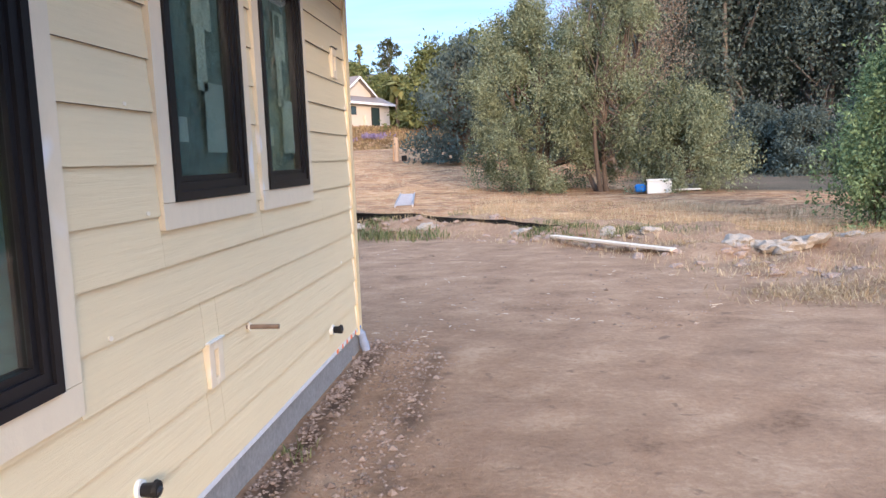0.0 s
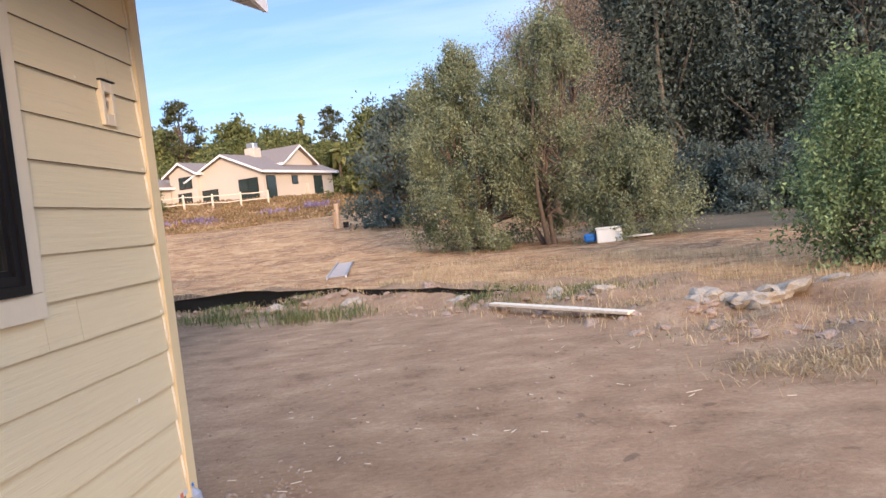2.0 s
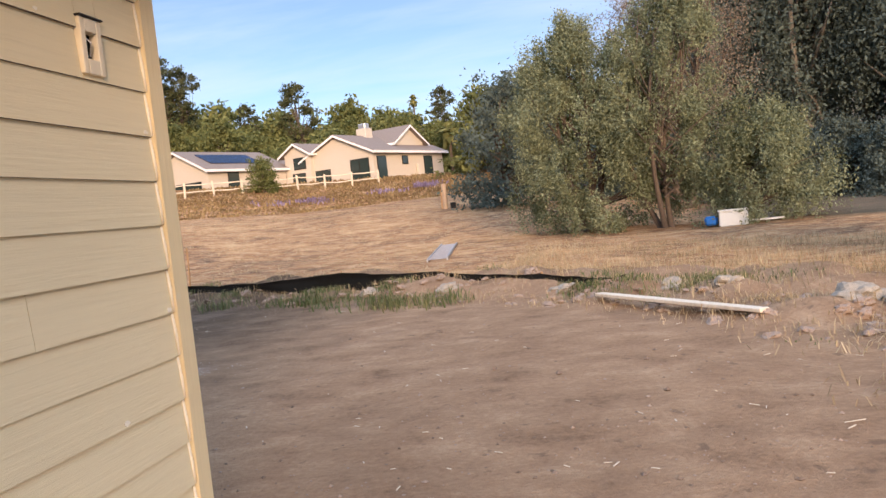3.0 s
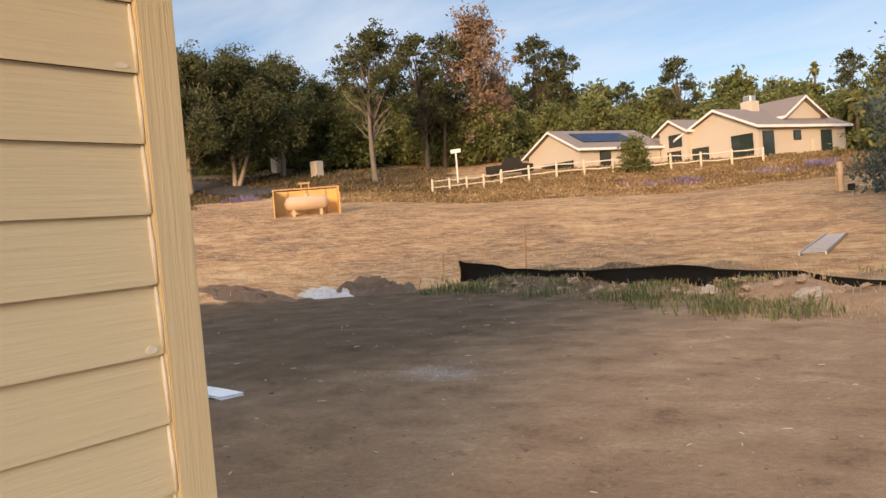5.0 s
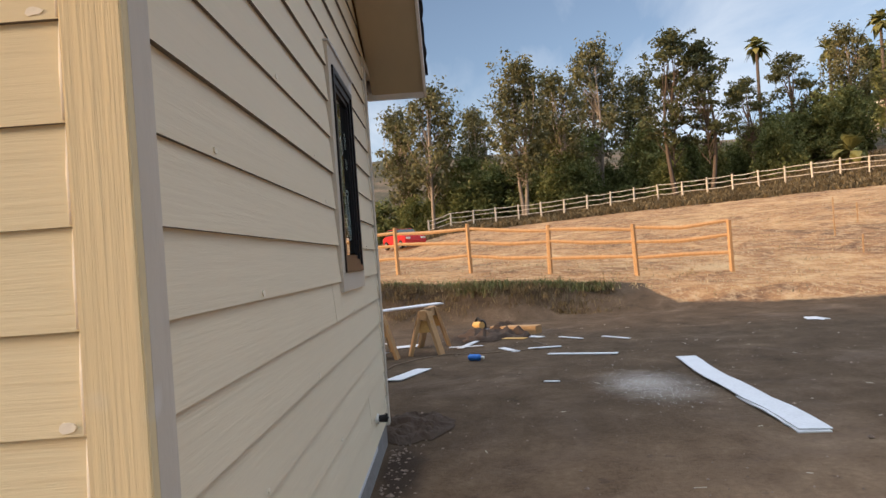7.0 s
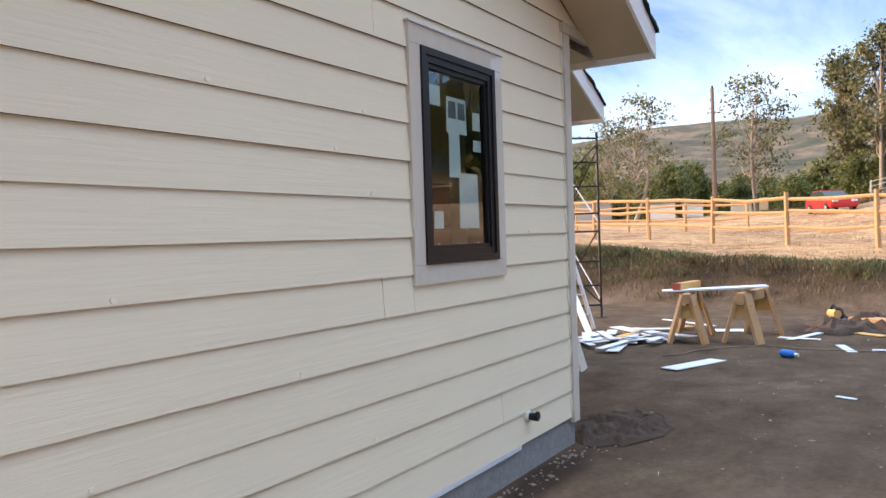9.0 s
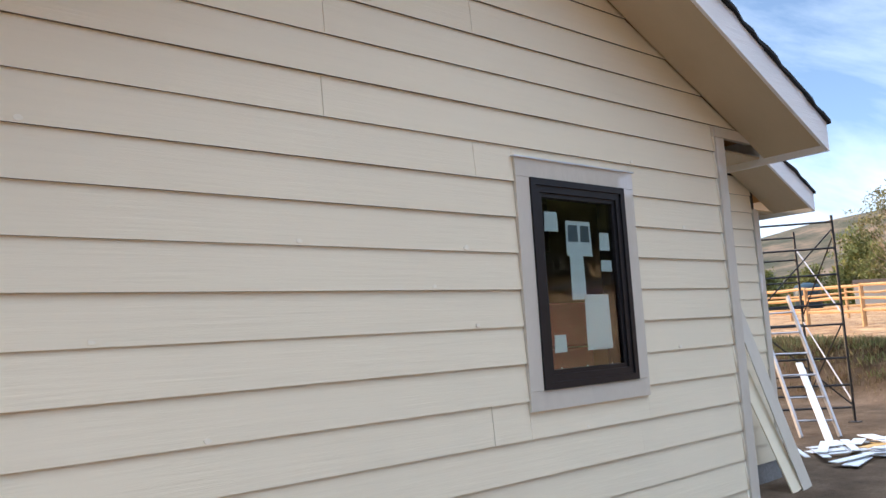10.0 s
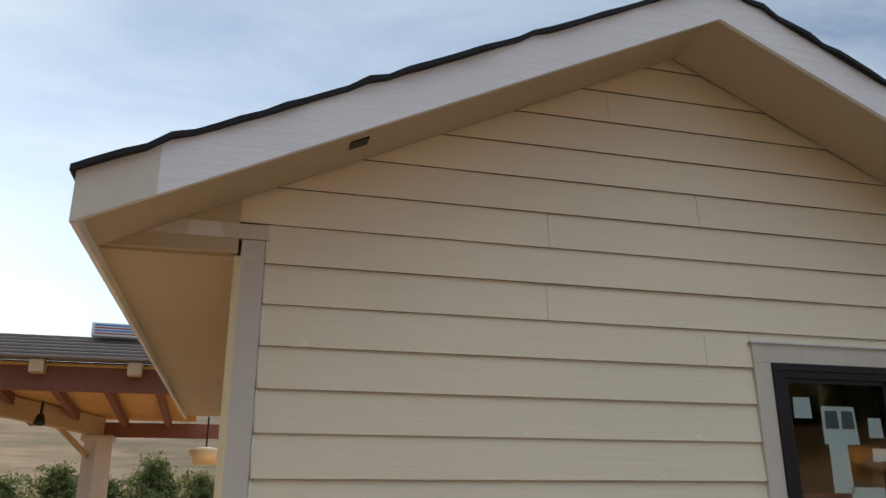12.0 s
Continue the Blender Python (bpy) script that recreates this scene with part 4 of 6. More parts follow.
def make_tree(name, label, seed, H, R, base, clumps, per, size, lm, bark=None, trunk_r=0.16, clump_r=0.9, stems=1, top=0.5, squash=0.75, flat=1.0, droop=0.0, lean=0.05, skirt=0.0):
    """A tapered trunk with limbs that end in loose clumps of leaves. H height, R crown radius, base height where the crown starts."""
    rng = np.random.default_rng(seed)
    t = thing(name, label, "tree")
    bm = bmesh.new()
    cs = []
    for i in range(clumps):
        k = (i + 0.5) / clumps
        z = base + (H - base) * (k ** 0.85)
        prof = math.sin(math.pi * min(1, max(0.06, (z - base + skirt) / (H - base + skirt))) ** (0.55 + top * 0.5)) ** 0.6
        a, r = rng.uniform(0, 2 * math.pi), R * prof * math.sqrt(rng.uniform(0.1, 1.0)) * flat
        cs.append((r * math.cos(a) + lean * z, r * math.sin(a), z - clump_r * 0.3))
    for s in range(stems):
        a = 2 * math.pi * s / stems + rng.uniform(0, 1)
        sp = 0.0 if stems == 1 else R * 0.30
        foot = (0.12 * (stems > 1) * math.cos(a), 0.12 * (stems > 1) * math.sin(a), -0.15)
        headp = (sp * math.cos(a) + lean * H * 0.8, sp * math.sin(a), base + (H - base) * 0.72)
        path = limb(rng, foot, headp, 0.05, 8)
        part("trunk", tube(path, [trunk_r * (1.25 if i == 0 else 1 - 0.11 * i) / stems ** 0.4 for i in range(8)], 8, False), bark or M_BARK, t, smooth=True)
        for j, c in enumerate(cs):
            if j % stems == s and (len(cs) < 70 or j % 2 == 0):
                zf = min(0.95, max(0.18, (c[2] * 0.62) / max(0.1, headp[2])))
                p0 = np.array(foot) + (np.array(headp) - foot) * zf
                add_tube(bm, limb(rng, p0, c, 0.12, 4), [trunk_r * 0.30, trunk_r * 0.20, trunk_r * 0.11, trunk_r * 0.04], 5, False)
    tagged(part("branch_mass", bm, bark or M_BARK, t, smooth=True), kind="stuff")
    pts, sz = [], []
    for c in cs:
        n = int(per * rng.uniform(0.6, 1.3))
        sub = rng.normal(size=(7, 3)) * clump_r * rng.uniform(0.35, 0.65) * (1, 1, squash) + c
        p = sub[rng.integers(0, 7, n)] + rng.normal(size=(n, 3)) * clump_r * rng.uniform(0.14, 0.34, size=(n, 1)) * (1, 1, squash)
        p[:, 2] -= droop * np.abs(rng.normal(size=n)) * clump_r
        pts.append(p)
        sz.append(size * rng.uniform(0.6, 1.4, n))
    p = np.concatenate(pts)
    s = np.concatenate(sz)
    keep = p[:, 2] > 0.05
    crown = new("crown", leaf_mesh("crown", p[keep], s[keep], lm, rng, droop))
    crown.parent = t
    return t


def put(t, loc, scale=1.0, spin=0.0, stretch=1.0):
    return copy_thing(t, Matrix.LocRotScale(Vector(loc), Euler((0, 0, spin)), Vector((scale, scale, scale * stretch))))


def settle(t, loc, spin=0.0, scale=1.0):
    t.matrix_basis = Matrix.LocRotScale(Vector(loc), Euler((0, 0, spin)), Vector((scale,) * 3))
    return t


def on_ground(az, d, sink=0.1, o=(1.5, 0.0)):
    p = far(az, d, 0, o)
    p.z = ground_z(p.x, p.y) - sink
    return p


# olive and its drooping neighbour by the field's edge
settle(make_tree("olive_tree", "broad grey-green olive tree with foliage to the ground", 3, 6.7, 2.45, 0.3, 76, 1150, 0.042, L_OLIVE, trunk_r=0.2, clump_r=0.52, stems=3, squash=0.95, droop=0.55, skirt=1.2, lean=-0.03), on_ground(-0.9, 21.6))
settle(make_tree("olive_tree", "taller leaning olive tree with bare twisted trunks", 8, 7.2, 2.0, 1.5, 56, 900, 0.042, L_OLIVE, trunk_r=0.13, clump_r=0.5, stems=3, squash=1.0, droop=0.6, lean=0.06), on_ground(-6.8, 20.6))
settle(make_tree("drooping_shrub", "low grey-green drooping shrub beside the olive trees", 9, 3.4, 2.1, 0.7, 52, 700, 0.042, L_OLIVE, trunk_r=0.10, clump_r=0.5, stems=4, droop=0.9, squash=0.8, lean=0.3), on_ground(-12.2, 20.8))
settle(make_tree("bare_tree", "tall thin tree with grey-brown half-bare twigs", 12, 11.0, 2.4, 3.0, 70, 330, 0.042, L_GREYTWIG, trunk_r=0.2, clump_r=1.0, stems=2, droop=0.4), on_ground(-8.0, 30))
settle(make_tree("bare_tree", "tall thin tree with grey-brown half-bare twigs", 13, 9.6, 1.6, 4.0, 40, 300, 0.042, L_GREYTWIG, trunk_r=0.18, clump_r=0.9, stems=2, droop=0.4), on_ground(-4.6, 31))
settle(make_tree("dark_oak", "dark green oak standing behind the olive tree", 14, 6.3, 2.6, 0.3, 60, 200, 0.11, L_DARKEUC, trunk_r=0.2, clump_r=1.0, stems=2, skirt=1.5), on_ground(5.6, 36))
# green saplings at the yard's edge
settle(make_tree("sapling_tree", "bushy young tree with fresh green leaves", 21, 3.0, 1.15, 0.1, 80, 330, 0.036, L_BUSH, trunk_r=0.05, clump_r=0.36, stems=5, squash=1.5, top=0.3, skirt=0.6), on_ground(-25.5, 13.8, 0.1, (1.5, -4.3)))
settle(make_tree("sapling_tree", "taller bushy young tree with fresh green leaves", 22, 3.7, 1.3, 0.1, 90, 330, 0.036, L_BUSH, trunk_r=0.06, clump_r=0.36, stems=5, squash=1.5, top=0.3, skirt=0.6), on_ground(-31.0, 14.2, 0.1, (1.5, -4.3)))
settle(make_tree("sapling_tree", "bushy young tree with fresh green leaves", 23, 3.6, 1.5, 0.1, 80, 330, 0.036, L_BUSH, trunk_r=0.06, clump_r=0.36, stems=5, squash=1.4, top=0.3, skirt=0.6), on_ground(-37, 13.5, 0.1, (1.5, -4.3)))

# models for the repeated trees, each set down once and then copied
dark = settle(make_tree("grove_eucalyptus", "tall dark eucalyptus with pale leaning trunk", 31, 17, 3.6, 5.0, 74, 460, 0.105, L_DARKEUC, M_GROVE_BARK, 0.32, 1.6, 3, 0.3, 0.95, droop=0.7, skirt=1.0), on_ground(-13, 38))
GROVE = ((-10.5, 46, 1.0), (-14.5, 47, 1.15), (-17, 37, 1.0), (-20, 44, 1.2), (-22.5, 36, 0.95), (-26, 41, 1.15), (-30, 36, 1.05), (-34, 40, 1.1), (-39, 36, 1.0), (-45, 38, 1.1), (-12, 58, 1.3), (-18, 60, 1.35), (-25, 58, 1.3), (-33, 58, 1.3), (-52, 36, 1.0), (-60, 40, 1.1))
for i, (a, d, s) in enumerate(GROVE):
    put(dark, on_ground(a, d), s, i * 1.9)
under = settle(make_tree("grove_shrub", "dull grey-green undergrowth shrub below the grove", 35, 3.0, 2.0, 0.1, 44, 330, 0.07, L_DARKEUC, trunk_r=0.08, clump_r=0.7, stems=4, skirt=1.2), on_ground(-15, 33))
for i, (a, d, s) in enumerate(((-11.5, 33, 0.8), (-19, 31, 1.0), (-22.5, 29, 0.9), (-27, 30, 1.1), (-32, 28, 1.1), (-37, 28, 1.2), (-8, 40, 1.2), (-4, 42, 1.1), (0, 46, 1.1), (4, 50, 1.2), (-43, 27, 1.1))):
    put(under, on_ground(a, d), s, i * 2.3)

euc = settle(make_tree("eucalyptus_tree", "tall open eucalyptus with tufted dark crown", 41, 14, 2.3, 4.5, 36, 170, 0.19, L_EUC, M_PALE_BARK, 0.24, 1.15, 2, 0.6, 0.85, droop=0.3), on_ground(83.7, 68))
pine = settle(make_tree("pine_tree", "tall dark pine with sparse layered branches", 46, 14, 3.0, 4.5, 42, 130, 0.18, L_PINE, M_BARK, 0.22, 1.0, 1, 0.7, 0.5), on_ground(73.0, 68))
rnd_tree = settle(make_tree("woodland_tree", "dense round-headed tree in the wooded slope", 51, 8.5, 3.4, 0.6, 46, 170, 0.26, L_WOOD, M_BARK, 0.2, 1.7, 2, 0.4, 0.9, skirt=2), on_ground(81, 78))
far_tree = settle(make_tree("woodland_tree", "dense round-headed tree high on the wooded slope", 52, 8.5, 3.4, 0.8, 34, 90, 0.36, L_WOOD, M_BARK, 0.2, 1.6, 1, 0.4, 0.9, skirt=2), on_ground(33, 108))
brown = settle(make_tree("rusty_tree", "tall tree with rusty dry foliage", 55, 16, 2.7, 4.0, 46, 230, 0.20, L_BROWN, M_PALE_BARK, 0.25, 1.6, 1, 0.5, 0.9), on_ground(35.4, 82))
umbrella = settle(make_tree("spreading_tree", "dark spreading flat-topped tree", 58, 11.6, 4.6, 3.4, 78, 430, 0.14, L_PINE, M_PALE_BARK, 0.28, 1.5, 2, 0.2, 0.7), on_ground(56.6, 67))
settle(make_tree("open_pine", "tall open-crowned pine with a bare lower trunk", 59, 13.2, 3.5, 6.0, 46, 210, 0.15, L_PINE, M_GROVE_BARK, 0.26, 0.95, 1, 0.3, 0.75), on_ground(43.3, 66))
for a, d, s, st in ((80.6, 74, 0.95, 1.0), (78.2, 82, 1.12, 1.1), (90.5, 74, 1.05, 1.0), (92.2, 80, 1.0, 1.0), (61.5, 92, 0.9, 1.0), (56.8, 105, 1.0, 1), (86.5, 84, 0.9, 1.0), (75.5, 86, 0.95, 1.0)):
    put(euc, on_ground(a, d), s, a, st)
for a, d, s, st in ((70.6, 68, 0.92, 1), (39.3, 76, 0.98, 1), (38.0, 80, 1.0, 1), (30.5, 95, 1.02, 1), (29.0, 96, 0.95, 1), (65.0, 84, 0.8, 1), (67.8, 78, 0.7, 1), (20.5, 110, 0.9, 1.1), (10.0, 112, 0.8, 1.1), (24.5, 105, 0.75, 1)):
    put(pine, on_ground(a, d), s, a * 2, st)
for a, d, s, spin in ((53.4, 69, 1.0, 1.2), (50.0, 76, 0.98, 2.6), (47.2, 82, 0.8, 0.4)):
    put(umbrella, on_ground(a, d), s, spin)
rng = random.Random(5)
WOODS = [(a, 76 + rng.uniform(-3, 10), rng.uniform(0.42, 0.72)) for a in np.linspace(62, 92, 22)]
WOODS += [(a, 84 + rng.uniform(-3, 14), rng.uniform(0.55, 0.9)) for a in np.linspace(24, 58, 30)]
WOODS += [(a, 100 + rng.uniform(0, 20), rng.uniform(0.8, 1.15)) for a in np.linspace(14, 60, 30)]
WOODS += [(a, 80 + rng.uniform(-3, 12), rng.uniform(0.5, 0.85)) for a in np.linspace(-4, 22, 22)]
WOODS += [(a, 104 + rng.uniform(-4, 16), rng.uniform(0.75, 1.05)) for a in np.linspace(-8, 24, 18)]
WOODS += [(a, 60 + rng.uniform(0, 8), rng.uniform(0.7, 1.0)) for a in np.linspace(-4, 7.0, 6)]
WOODS += [(a, 82 + rng.uniform(-4, 25), rng.uniform(0.45, 0.75)) for a in np.linspace(93, 116, 16)]
WOODS += [(a, 46 + rng.uniform(0, 16), rng.uniform(0.4, 0.62)) for a in np.linspace(171, 196, 9)]
for i, (a, d, s) in enumerate(WOODS):
    tagged(put(far_tree if d > 97 else rnd_tree, on_ground(a, d, 0.3), s, i * 1.37, rng.uniform(0.85, 1.15)), group="trees of the wooded slope")
put(brown, on_ground(34.0, 88), 0.62, 1.0)
sparse = settle(make_tree("sparse_tree", "thin pale-green tree with open airy crown", 61, 11, 2.8, 3.0, 34, 70, 0.15, L_EUC, M_PALE_BARK, 0.18, 1.3, 1, 0.7, 0.55), on_ground(97.7, 66))
put(sparse, on_ground(105.6, 58), 0.85, 2.0)
put(sparse, on_ground(107.6, 62), 0.75, 3.0)


def palm(loc, h, s=1.0, spin=0.0):
    t = thing("palm_tree", "tall fan palm with a bare slim trunk", "tree", Matrix.LocRotScale(Vector(loc), Euler((0, 0, spin)), None))
    part("trunk", tube([(0, 0, -0.2), (0.1, 0, h * 0.5), (0, 0.05, h)], [0.26, 0.19, 0.16], 8), M_BARK, t, smooth=True)
    g = np.random.default_rng(int(h * 10))
    bm = bmesh.new()
    for i in range(42):
        a, e = g.uniform(0, 6.28), g.uniform(-1.2, 1.35)
        d = Vector((math.cos(a) * math.cos(e), math.sin(a) * math.cos(e), math.sin(e)))
        L = s * g.uniform(1.0, 1.5)
        sd = d.cross(Vector((0, 0, 1))).normalized() * 0.32 * s
        p0 = Vector((0, 0.05, h))
        p1, p2 = p0 + d * L * 0.6, p0 + d * L + Vector((0, 0, -0.25 * L))
        vs = [bm.verts.new(p) for p in (p0, p1 + sd, p2, p1 - sd, p1 + Vector((0, 0, 0.08)))]
        bm.faces.new((vs[0], vs[1], vs[4])), bm.faces.new((vs[1], vs[2], vs[4])), bm.faces.new((vs[2], vs[3], vs[4])), bm.faces.new((vs[3], vs[0], vs[4]))
    part("crown", bm, L_PALM, t)


for a, d, zt in ((67.2, 95, 1.36 + 0.236 * 95), (62.9, 100, 1.36 + 0.219 * 100), (59.8, 100, 1.36 + 0.240 * 100), (57.9, 102, 1.36 + 0.249 * 102)):
    p = on_ground(a, d)
    palm(p, zt - p.z - 1.2, 1.25, a)
for a, d, h in ((16.0, 84, 5.5), (14.8, 88, 5.5), (9.6, 84, 5.0), (21, 130, 10), (12, 140, 11), (6.5, 140, 10), (62.0, 72, 1.2)):
    palm(on_ground(a, d), h, 1.5 if h < 9 else 1.0, a)


def scatter_blades(name, label, spots, mat, seed, h0, h1, width=0.012, per=14, spread=0.12, category="grass", lean=0.5):
    """Tufts of narrow bent blades, one object of many."""
    g = np.random.default_rng(seed)
    v, f = [], []
    for (x, y) in spots:
        z = ground_z(x, y)
        hh = g.uniform(h0, h1)
        for _ in range(per):
            a = g.uniform(0, 6.28)
            px, py = x + g.normal() * spread, y + g.normal() * spread
            l, w = hh * g.uniform(0.5, 1.2), width * g.uniform(0.6, 1.4)
            dx, dy = math.cos(a), math.sin(a)
            k = lean * g.uniform(0.2, 1.3)
            n = len(v)
            mx, my, mz = px + dx * l * k * 0.4, py + dy * l * k * 0.4, z + l * 0.6
            v += [(px - dy * w, py + dx * w, z - 0.02), (px + dy * w, py - dx * w, z - 0.02), (mx + dy * w * 0.8, my - dx * w * 0.8, mz), (mx - dy * w * 0.8, my + dx * w * 0.8, mz), (px + dx * l * k, py + dy * l * k, z + l * (1 - 0.25 * k))]
            f += [(n, n + 1, n + 2, n + 3), (n + 3, n + 2, n + 4)]
    me = bpy.data.meshes.new(name)
    me.from_pydata(v, [], f)
    me.materials.append(mat)
    return tagged(new(name, me), label, category, kind="stuff")


g = np.random.default_rng(77)


def near_edge(n, o0, o1, x0=-14, x1=12, y0=-4, y1=18):
    out = []
    while len(out) < n:
        x, y = g.uniform(x0, x1), g.uniform(y0, y1)
        if o0 < outside_pad(x, y) < o1:
            out.append((x, y))
    return out


def field_spots(n, d0, d1, a0, a1):
    out = []
    while len(out) < n:
        d, a = math.sqrt(g.uniform(d0 * d0, d1 * d1)), g.uniform(a0, a1)
        p = far(a, d)
        if outside_pad(p.x, p.y) > 0.8:
            out.append((p.x, p.y))
    return out


scatter_blades("dry_grass", "tufts of straw-coloured dry grass along the berm", near_edge(1500, 0.05, 3.2, -8, 9, -3, 13), L_DRY, 1, 0.03, 0.14, 0.0035, 10, 0.16, lean=1.4)
scatter_blades("green_weeds", "patchy green weeds growing along the berm", [p for p in near_edge(2000, 0.2, 2.2, -9, 9, 1, 14) if noise.noise((p[0] * 0.8, p[1] * 0.8, 4)) > (0.08 if p[0] < 2.5 else 0.28)], L_GRASS, 2, 0.03, 0.13, 0.006, 12, lean=1.1)
scatter_blades("tall_dry_grass", "tall pale dry grass behind the berm", near_edge(1300, 3.0, 8.5, 0, 12, 0, 18), L_DRY, 3, 0.05, 0.22, 0.0035, 12, 0.2, lean=1.0)
scatter_blades("field_stubble", "short dry stubble over the mown field", field_spots(5200, 13, 46, -6, 100), L_DRY, 4, 0.02, 0.07, 0.010, 7, 0.25, lean=0.9)
scatter_blades("bank_weeds", "green and brown weeds hanging on the earth bank", [(x, y) for x, y in near_edge(2400, 0.05, 1.7, -17.5, -11, -14, 4)], L_BANK, 5, 0.05, 0.18, 0.006, 14, lean=1.3)
scatter_blades("bank_green", "low green weeds on top of the earth bank", [p for p in near_edge(900, 0.4, 1.6, -17.5, -11, -10, 4) if noise.noise((p[0] * 0.6, p[1] * 0.6, 8)) > 0.08], L_GRASS, 6, 0.05, 0.22, 0.007, 16, lean=1.3)
scatter_blades("slope_scrub", "low brown scrub on the slope below the far house", [p for p in field_spots(5200, 51, 64, -2, 46)], L_SCRUB, 7, 0.06, 0.24, 0.05, 9, 0.35, lean=1.2)
scatter_blades("field_edge_weeds", "band of dull green weeds along the top of the field", [p for p in field_spots(1500, 51.5, 55.5, 57, 92)], L_BANK, 18, 0.10, 0.45, 0.05, 8, 0.35, lean=1.1)
scatter_blades("hillside_scrub", "brown scrub along the far fence", [p for p in field_spots(6500, 57, 78, 38, 97)], L_BANK, 8, 0.08, 0.40, 0.05, 8, 0.4, lean=1.2)
bl = []
for a, d, n in ((20.6, 55, 22), (15.3, 56, 16), (12.0, 57, 40), (23.5, 54.5, 10), (58.4, 57, 8), (53.6, 57, 16), (52.6, 57.5, 14)):
    c = far(a, d)
    bl += [(c.x + g.normal() * 0.55, c.y + g.normal() * 0.4) for _ in range(n)]
scatter_blades("purple_statice", "clumps of purple flowers on the far slope", bl, L_FLOWER, 9, 0.25, 0.45, 0.05, 9, 0.2, "flowers")
fence_weeds = []
for (x1, y1), (x2, y2) in zip(((-8.2, 11.6), (-4.5, 10.4)), ((-4.5, 10.4), (-0.2, 8.4))):
    for i in range(62):
        k = g.random()
        if noise.noise((k * 4, x1, 1.0)) < -0.05:
            continue
        fence_weeds.append((x1 + k * (x2 - x1) + g.normal() * 0.15, y1 + k * (y2 - y1) - abs(g.normal()) * 0.35 - 0.1))
scatter_blades("fence_weeds", "green leafy weeds crowding the foot of the silt fence", fence_weeds, L_GRASS, 21, 0.08, 0.30, 0.008, 16, 0.14, lean=1.0)
# fresh-cut stalks and brush on the berm
scatter_blades("cut_brush", "tangled heaps of dry brown cut stalks", [(3.35 + g.normal() * 0.2, 5.4 + g.normal() * 0.15) for _ in range(16)] + [(3.85 + g.normal() * 0.16, 3.4 + g.normal() * 0.2) for _ in range(18)] + [(4.0 + g.normal() * 0.3, 1.9 + g.normal() * 0.16) for _ in range(55)] + [(4.7 + g.normal() * 0.3, 1.7 + g.normal() * 0.3) for _ in range(45)],
               L_DRY, 10, 0.05, 0.13, 0.004, 12, 0.2, "brush", 2.6)


def rocks(name, label, spots, smin, smax, mat, seed, group=""):
    r = np.random.default_rng(seed)
    kinds = []
    for k in range(4):
        bm = bmesh.new()
        bmesh.ops.create_icosphere(bm, subdivisions=3, radius=1)
        for v in bm.verts:
            v.co *= 1 + 0.55 * noise.noise(v.co * 1.3 + Vector((k * 7.1, seed, 0))) + 0.30 * noise.noise(v.co * 3.1 + Vector((k, 3, seed))) + 0.16 * noise.noise(v.co * 7.3 + Vector((k, 5, seed)))
            v.co.z *= 0.55
        me = bpy.data.meshes.new(name)
        bm.to_mesh(me)
        bm.free()
        me.materials.append(mat)
        kinds.append(me)
    for i, (x, y) in enumerate(spots):
        s = r.uniform(smin, smax)
        ob = new(name, kinds[i % 4])
        ob.matrix_basis = Matrix.LocRotScale((x, y, ground_z(x, y) - s * 0.05), Euler((r.uniform(-0.3, 0.3), r.uniform(-0.3, 0.3), r.uniform(0, 6))), Vector((s * r.uniform(0.8, 1.5), s, s * r.uniform(0.7, 1.1))))
        tagged(ob, label, "rock", group)


rocks("boulder", "pale weathered granite boulder half sunk in the berm", [(4.05, 4.8), (4.5, 4.5), (4.3, 4.95), (4.85, 4.75)], 0.20, 0.30, M_ROCK, 3, "boulders of the berm")
rocks("boulder", "small pale granite boulder in the berm", [(3.2, 6.3), (5.5, 4.9), (2.6, 7.0), (5.9, 4.2), (1.2, 8.0), (-0.6, 8.9), (-2.0, 9.6)], 0.12, 0.2, M_ROCK, 5, "boulders of the berm")
rocks("berm_rock", "rough tan stone lying on the berm", near_edge(190, 0.1, 1.5, -7, 7, 0, 13), 0.025, 0.085, M_STONE, 4, "stones of the berm")


def grit(name, label, spots, smin, smax, mat, seed, kind="stuff"):
    """Countless small pebbles as one object."""
    r = np.random.default_rng(seed)
    base = np.array([(1, 0, 0), (-1, 0, 0), (0, 1, 0), (0, -1, 0), (0, 0, 1), (0, 0, -1)], float)
    tri = ((0, 2, 4), (2, 1, 4), (1, 3, 4), (3, 0, 4), (2, 0, 5), (1, 2, 5), (3, 1, 5), (0, 3, 5))
    v, f = [], []
    for x, y in spots:
        s = r.uniform(smin, smax) * (1 + (r.random() < 0.06))
        n = len(v)
        q = base * s * r.uniform(0.6, 1.3, (6, 3)) * (1, 1, 0.6)
        a = r.uniform(0, 6.28)
        z = ground_z(x, y) + s * 0.2
        v += [(x + p[0] * math.cos(a) - p[1] * math.sin(a), y + p[0] * math.sin(a) + p[1] * math.cos(a), z + p[2]) for p in q]
        f += [(n + i, n + j, n + k) for i, j, k in tri]
    me = bpy.data.meshes.new(name)
    me.from_pydata(v, [], f)
    me.materials.append(mat)
    return tagged(new(name, me), label, "gravel", kind=kind)


